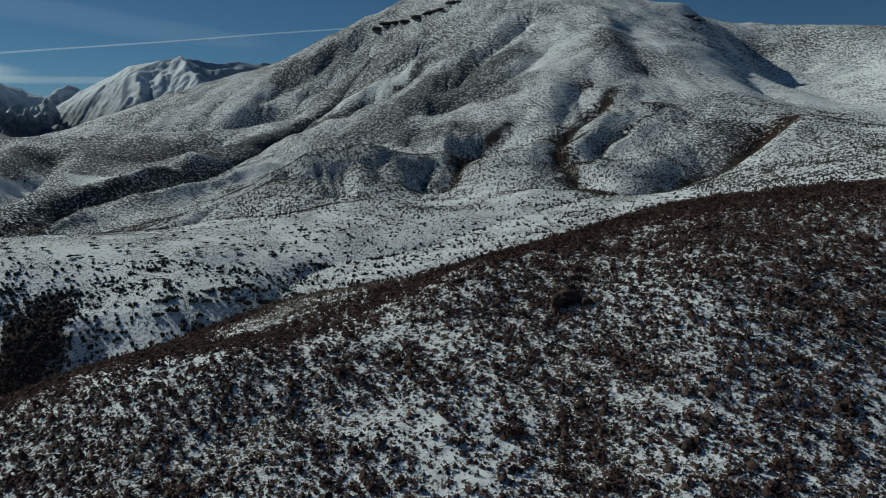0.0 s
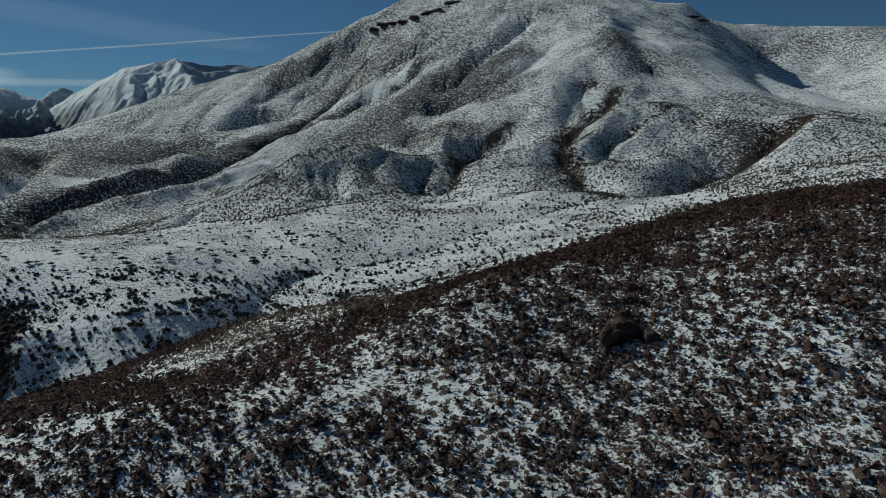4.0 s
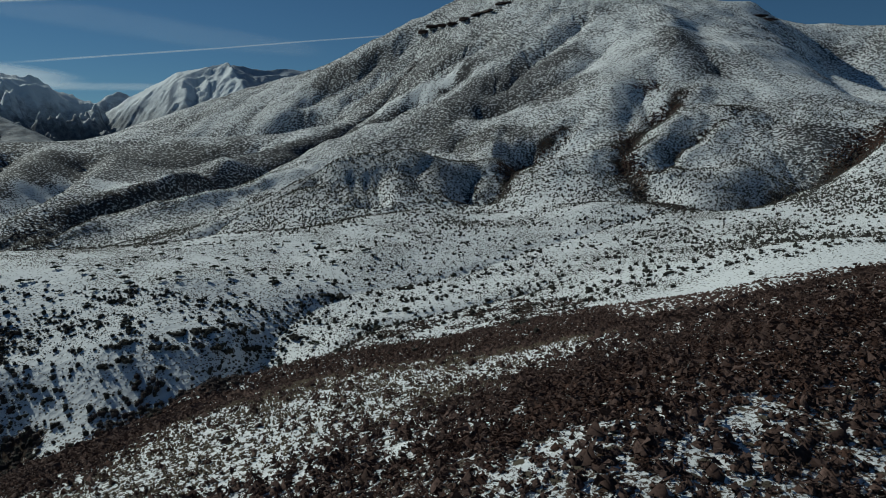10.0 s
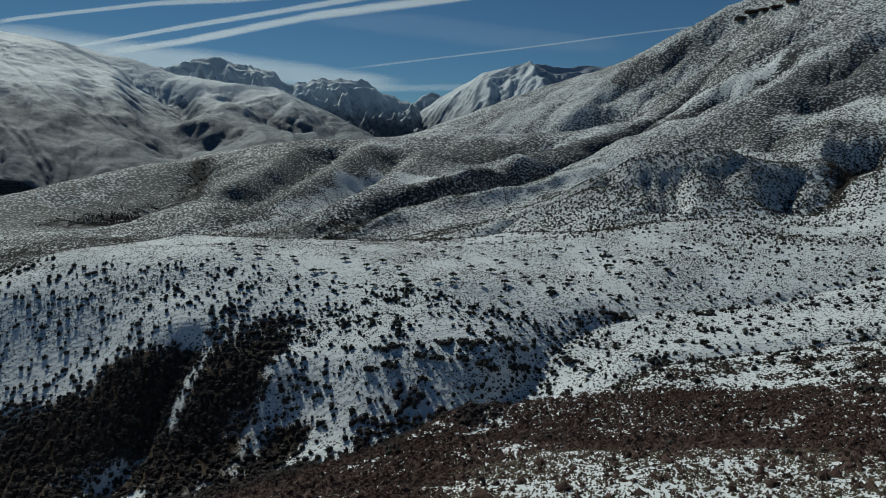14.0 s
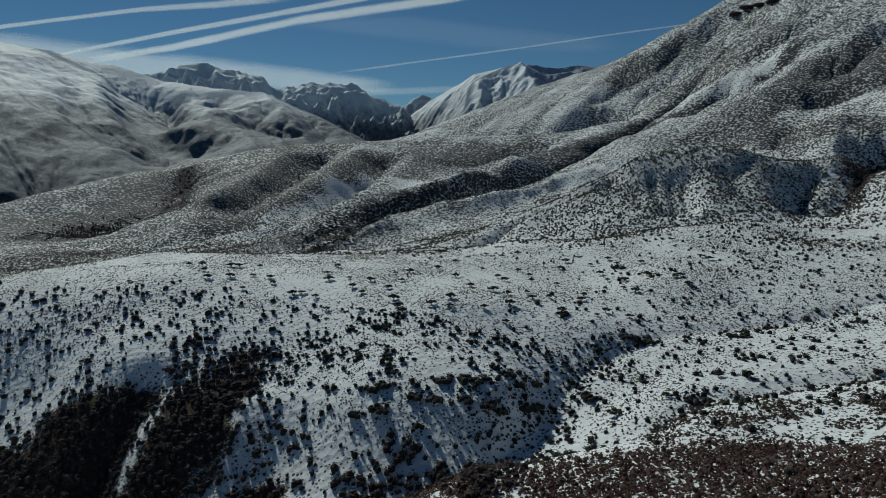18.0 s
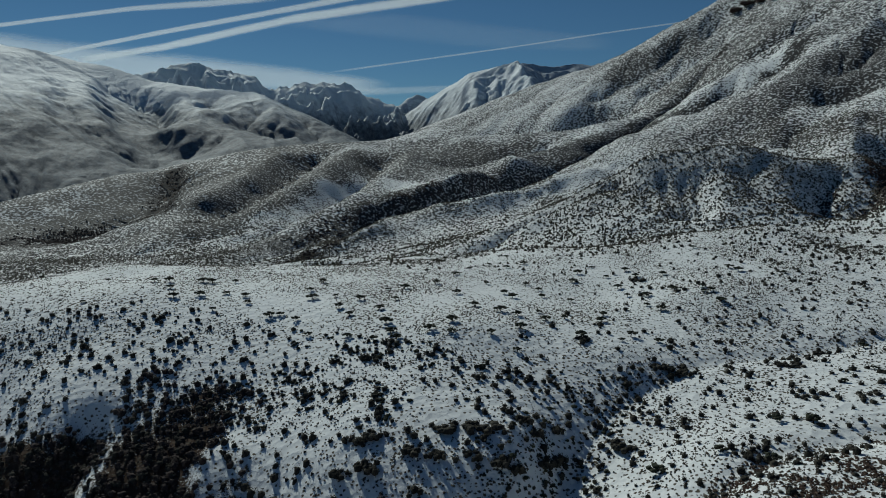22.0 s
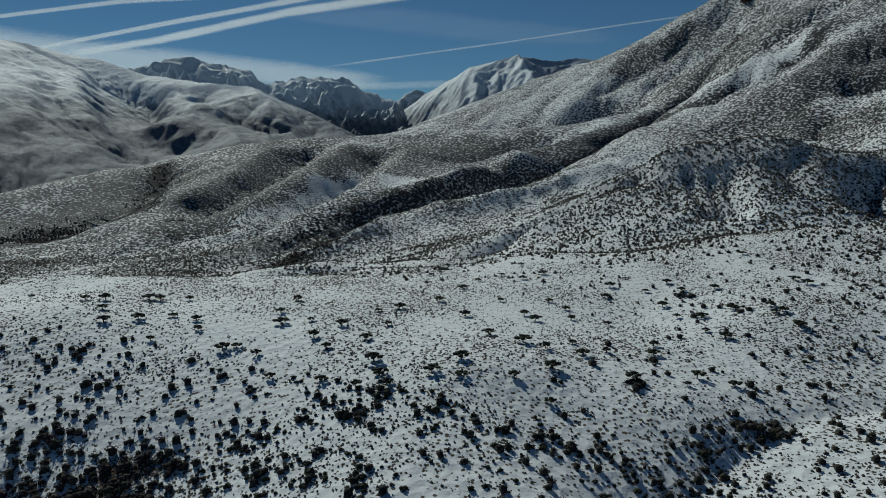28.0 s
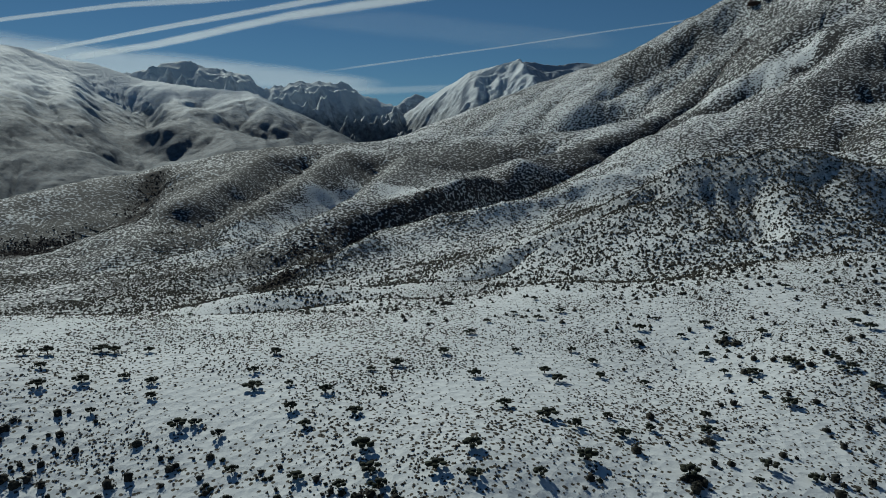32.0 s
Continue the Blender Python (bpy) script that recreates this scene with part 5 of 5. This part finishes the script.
TREES_WEST = [(-364, 522), (-359, 528), (-347, 517), (-351, 544), (-346, 546), (-326, 517), (-334, 507), (-318, 527), (-306, 528), (-297, 520), (-306, 505), (-276, 511), (-272, 514), (-261, 512), (-281, 550), (-272, 539), (-335, 552), (-248, 546), (-250, 531), (-240, 525), (-231, 537), (-232, 554), (-286, 568), (-217, 520), (-210, 512), (-204, 507), (-214, 504), (-246, 501), (-227, 504), (-241, 579), (-233, 602), (-238, 637)]
TREES_EAST = [(-212, 584), (-187, 599), (-176, 615), (-194, 640), (-183, 631), (-194, 605), (-212, 623), (-173, 663), (-149, 698), (-125, 692), (-136, 644), (-145, 660), (-126, 645), (-115, 657), (-99, 660), (-97, 652), (-84, 709), (-93, 782), (-117, 768), (-193, 563), (-179, 562), (-164, 575), (-170, 561), (-157, 564), (-151, 574), (-138, 596), (-136, 584), (-114, 619), (-122, 625), (-88, 640), (-119, 570), (-107, 572), (-162, 544), (-170, 529), (-184, 519), (-194, 518), (-189, 530), (-215, 694), (-236, 716)]
TREES_VALLEY = [(-25, 615), (-94, 654), (-58, 511), (-73, 480), (-47, 513), (-91, 473), (-58, 481), (-98, 549), (-137, 553), (-140, 686), (-113, 656), (-175, 682), (-90, 715), (-156, 524), (-221, 678)]
THICKETS = [(-182, 441, 6), (-176, 445, 7), (-156, 457, 8.5), (-145, 462, 10), (-136, 474, 6), (-131, 473, 5), (-127, 484, 5), (-161, 444, 7), (-154, 445, 6), (-180, 430, 6), (-172, 434, 7), (-143, 449, 5), (-135, 452, 6), (-130, 454, 5), (-125, 465, 6), (-123, 473, 6), (-104, 489, 8), (-103, 547, 8), (-96, 551, 8), (-54, 574, 8), (-136, 550, 5.5), (-64, 480, 5), (-137, 678, 8.5), (14, 418, 8), (-281, 698, 8)]

random.seed(21)
protos = [make_tree(s, w) for s, w in ((1, 5.2), (2, 4.4), (3, 5.8), (4, 4.8), (5, 5.0), (6, 5.6))]
for x, y in TREES_WEST + TREES_EAST + TREES_VALLEY:
    plant(random.choice(protos), x, y, random.uniform(0.72, 1.15), random.uniform(0, 6.3))
# more of the same trees scattered along the plateau and the shallow valley
sx, sy = spread(700, -470, 120, 480, 860, lambda x, y: (1 - spur_at(x, y)) * smooth(4, 12, height(x, y)) * 0.16, 201)
taken = TREES_WEST + TREES_EAST + TREES_VALLEY
for x, y in zip(sx, sy):
    if all(math.hypot(x - a, y - b) > 9 for a, b in taken):
        taken.append((x, y))
        plant(random.choice(protos), x, y, random.uniform(0.35, 0.75), random.uniform(0, 6.3))
for p in protos:
    clear_away(p)

for i, (x, y, w) in enumerate(THICKETS):
    t = make_thicket(40 + i, w * 1.45)
    t.location = (x, y, ground_z(x, y) - 0.15)
    tagged(t, "broad dark thicket of evergreen scrub on snow", "thicket", "dark thickets")

# the nearer bushes of the slope below the plateau
bushes = [make_bush(s, w) for s, w in ((1, 3.2), (2, 2.6), (3, 3.6), (4, 2.9), (5, 2.2))]
for b in bushes:
    tagged(b, "rounded dark green bush on a snowy slope", "bush", "bushes on the slope")
near_slope = (bx > -270) & (bx < -110) & (by > 445) & (by < 540)
for x, y in list(zip(bx[near_slope], by[near_slope]))[:260]:
    plant(random.choice(bushes), x + random.uniform(2, 4), y + random.uniform(-3, 3), random.uniform(0.42, 0.85), random.uniform(0, 6.3))
for b in bushes:
    clear_away(b)


def rock_mat():
    m = Mat("russet_rock")
    c = m.mix(m.noise(0.8, 5, 0.6), (0.036, 0.024, 0.020), (0.085, 0.054, 0.044))
    c = m.mix(m.ramp(m.noise(0.5, 4), 0.68, 0.74), c, (0.75, 0.76, 0.78))
    n = m.bump(m.cells(0.6, "DISTANCE_TO_EDGE"), 0.12, 0.6, m.bump(m.noise(0.25, 6), 0.1))
    return m.done(c, 0.9, n, 0.2)


ROCK = rock_mat()


def rock_mesh(seed, sx, sy, sz):
    bm = bmesh.new()
    bmesh.ops.create_icosphere(bm, subdivisions=3, radius=1.0)
    off = Vector((seed * 3.1, seed * 1.7, 0))
    for v in bm.verts:
        n = noise.noise(v.co * 0.9 + off) * 0.45 + noise.noise(v.co * 2.3 + off) * 0.2 + noise.cell(v.co * 1.6 + off) * 0.12
        v.co = v.co * (1 + n)
        v.co = Vector((v.co.x * sx, v.co.y * sy, max(v.co.z, -0.4) * sz))
    me = bpy.data.meshes.new("rock")
    bm.to_mesh(me)
    bm.free()
    me.materials.append(ROCK)
    return me


def outcrop(x, y, size, seed, label="russet boulders half sunk in brown heath", group="rock outcrops on the spur"):
    """A knot of two to four russet boulders in the heath."""
    r = random.Random(seed)
    ob = new("rock_outcrop")
    ob.location = (x, y, ground_z(x, y))
    for i in range(r.choice((2, 3, 4))):
        k = size * (1 if i == 0 else r.uniform(0.35, 0.6))
        p = part("rock", rock_mesh(seed * 5 + i, k * 0.5, k * r.uniform(0.4, 0.55), k * r.uniform(0.42, 0.55)), ob)
        p.location = (0, 0, 0) if i == 0 else (r.uniform(-0.7, 0.7) * size, r.uniform(-0.6, 0.6) * size, 0)
    return tagged(ob, label, "rocks", group)


for i, (x, y, s) in enumerate([(29, 159, 5.6), (33, 168, 2.4), (28, 86, 3.2), (41, 110, 2.6), (70, 116, 2.8), (18, 90, 2.4), (18, 73, 2.0), (-17, 67, 2.6), (20, 163, 2.2), (30, 163, 3.2), (4, 174, 2.6), (-5, 224, 2.2), (-47, 106, 1.6), (19, 65, 1.5)]):
    outcrop(x, y, s, 60 + i)


for i, (x, y, s) in enumerate([(-204, 2640, 34), (-239, 2648, 26), (-166, 2602, 28), (-133, 2536, 24), (-93, 2505, 30), (-55, 2492, 28), (-18, 2459, 24), (28, 2474, 22), (749, 2218, 22), (769, 2202, 20)]):
    crag = outcrop(x, y, s, 90 + i, "dark crags breaking the snow on the summit ridge", "crags on the summit ridge")
    crag.scale = (2.0, 1.2, 0.55)
    crag.rotation_euler = (0, 0, 0.5 + 0.3 * i)


# ---------------------------------------------------------------- contrails
def cloud_mat(opacity):
    m = Mat("ice_cloud")
    m.n.remove(m.b)
    across, along_ = m.attr("across"), m.attr("along")
    edge = m.math("SUBTRACT", 1.0, m.math("POWER", m.math("ABSOLUTE", across), 1.7))
    puff = m.noise(160, 6, 0.6, stretch=(0.35, 0.35, 2.2))
    a = m.math("MULTIPLY", m.ramp(m.math("MULTIPLY_ADD", edge, 0.75, m.math("MULTIPLY", puff, 0.5)), 0.3, 0.95), opacity)
    a = m.math("MULTIPLY", a, m.ramp(along_, 0.0, 0.12))
    a = m.math("MULTIPLY", a, m.ramp(along_, 1.0, 0.88))
    tr, tl = m.n.new("ShaderNodeBsdfTransparent"), m.n.new("ShaderNodeBsdfTranslucent")
    df, ad, mx = m.n.new("ShaderNodeBsdfDiffuse"), m.n.new("ShaderNodeMixShader"), m.n.new("ShaderNodeMixShader")
    for s in (tl, df):
        s.inputs["Color"].default_value = (0.9, 0.93, 0.95, 1)
    m.l.new(tl.outputs[0], ad.inputs[1])
    m.l.new(df.outputs[0], ad.inputs[2])
    m.l.new(a, mx.inputs[0])
    m.l.new(tr.outputs[0], mx.inputs[1])
    m.l.new(ad.outputs[0], mx.inputs[2])
    m.l.new(mx.outputs[0], m.n["Material Output"].inputs["Surface"])
    return m.m


def contrail(line, widths, opacity, label):
    """A ribbon of ice cloud high in the sky along a line, with its half-width at each point."""
    c, w = np.array(line, float), np.array(widths, float)
    t = np.linspace(0, 1, 60)
    k = np.linspace(0, 1, len(c))
    p, h = np.stack([np.interp(t, k, c[:, i]) for i in range(3)], -1), np.interp(t, k, w)
    u = np.linspace(-1, 1, 9)
    X = p[:, 0][:, None] + u[None] * 0
    Y = p[:, 1][:, None] + u[None] * 0
    Z = p[:, 2][:, None] + u[None] * h[:, None]
    ob = sheet("contrail", X + u[None] * h[:, None] * 0.6, Y - u[None] * h[:, None] * 0.6, Z, cloud_mat(opacity), across=np.broadcast_to(u[None], X.shape), along=np.broadcast_to(t[:, None], X.shape))
    return tagged(ob, label, "contrail", "streaks of ice cloud", "structure")


contrail([(-2838, 3983, 599), (-2306, 4313, 691), (-1746, 4565, 770), (-1136, 4745, 847), (-580, 4836, 898), (-332, 4854, 917)], [8, 7, 7, 7, 6, 6], 0.30, "long thin white contrail across blue sky")
contrail([(-3838, 2962, 617), (-3689, 3149, 666), (-3478, 3382, 735), (-3237, 3608, 823), (-2914, 3865, 927), (-2563, 4101, 999), (-2186, 4307, 1064), (-1859, 4451, 1112)], [20, 24, 26, 28, 30, 34, 34, 30], 0.70, "broad bright contrail spreading into a soft band")
contrail([(-3933, 2823, 629), (-3813, 2984, 682), (-3466, 3377, 822), (-3097, 3710, 936), (-2703, 3995, 1040), (-2429, 4159, 1104)], [12, 14, 16, 20, 24, 26], 0.60, "narrow white contrail above a broader one")
contrail([(-4083, 2553, 745), (-3997, 2685, 788), (-3802, 2955, 862), (-3571, 3229, 937), (-3258, 3545, 998), (-2894, 3846, 1067)], [12, 13, 13, 16, 24, 30], 0.55, "white contrail fraying at its upper edge")
contrail([(-4203, 2436, 669), (-3867, 2986, 634), (-3489, 3451, 600), (-3000, 3908, 567), (-2410, 4314, 520)], [100, 120, 120, 90, 50], 0.50, "faint feathery cloud spreading above the peaks")
contrail([(-2864, 4076, 490), (-2435, 4357, 513), (-1972, 4593, 532), (-1560, 4752, 535)], [26, 30, 26, 16], 0.25, "faint low streak of cloud over far mountains")
contrail([(-2980, 3795, 939), (-2356, 4230, 899), (-1716, 4536, 821), (-1053, 4736, 769)], [60, 90, 80, 40], 0.07, "faint feathery cloud streak in blue sky")
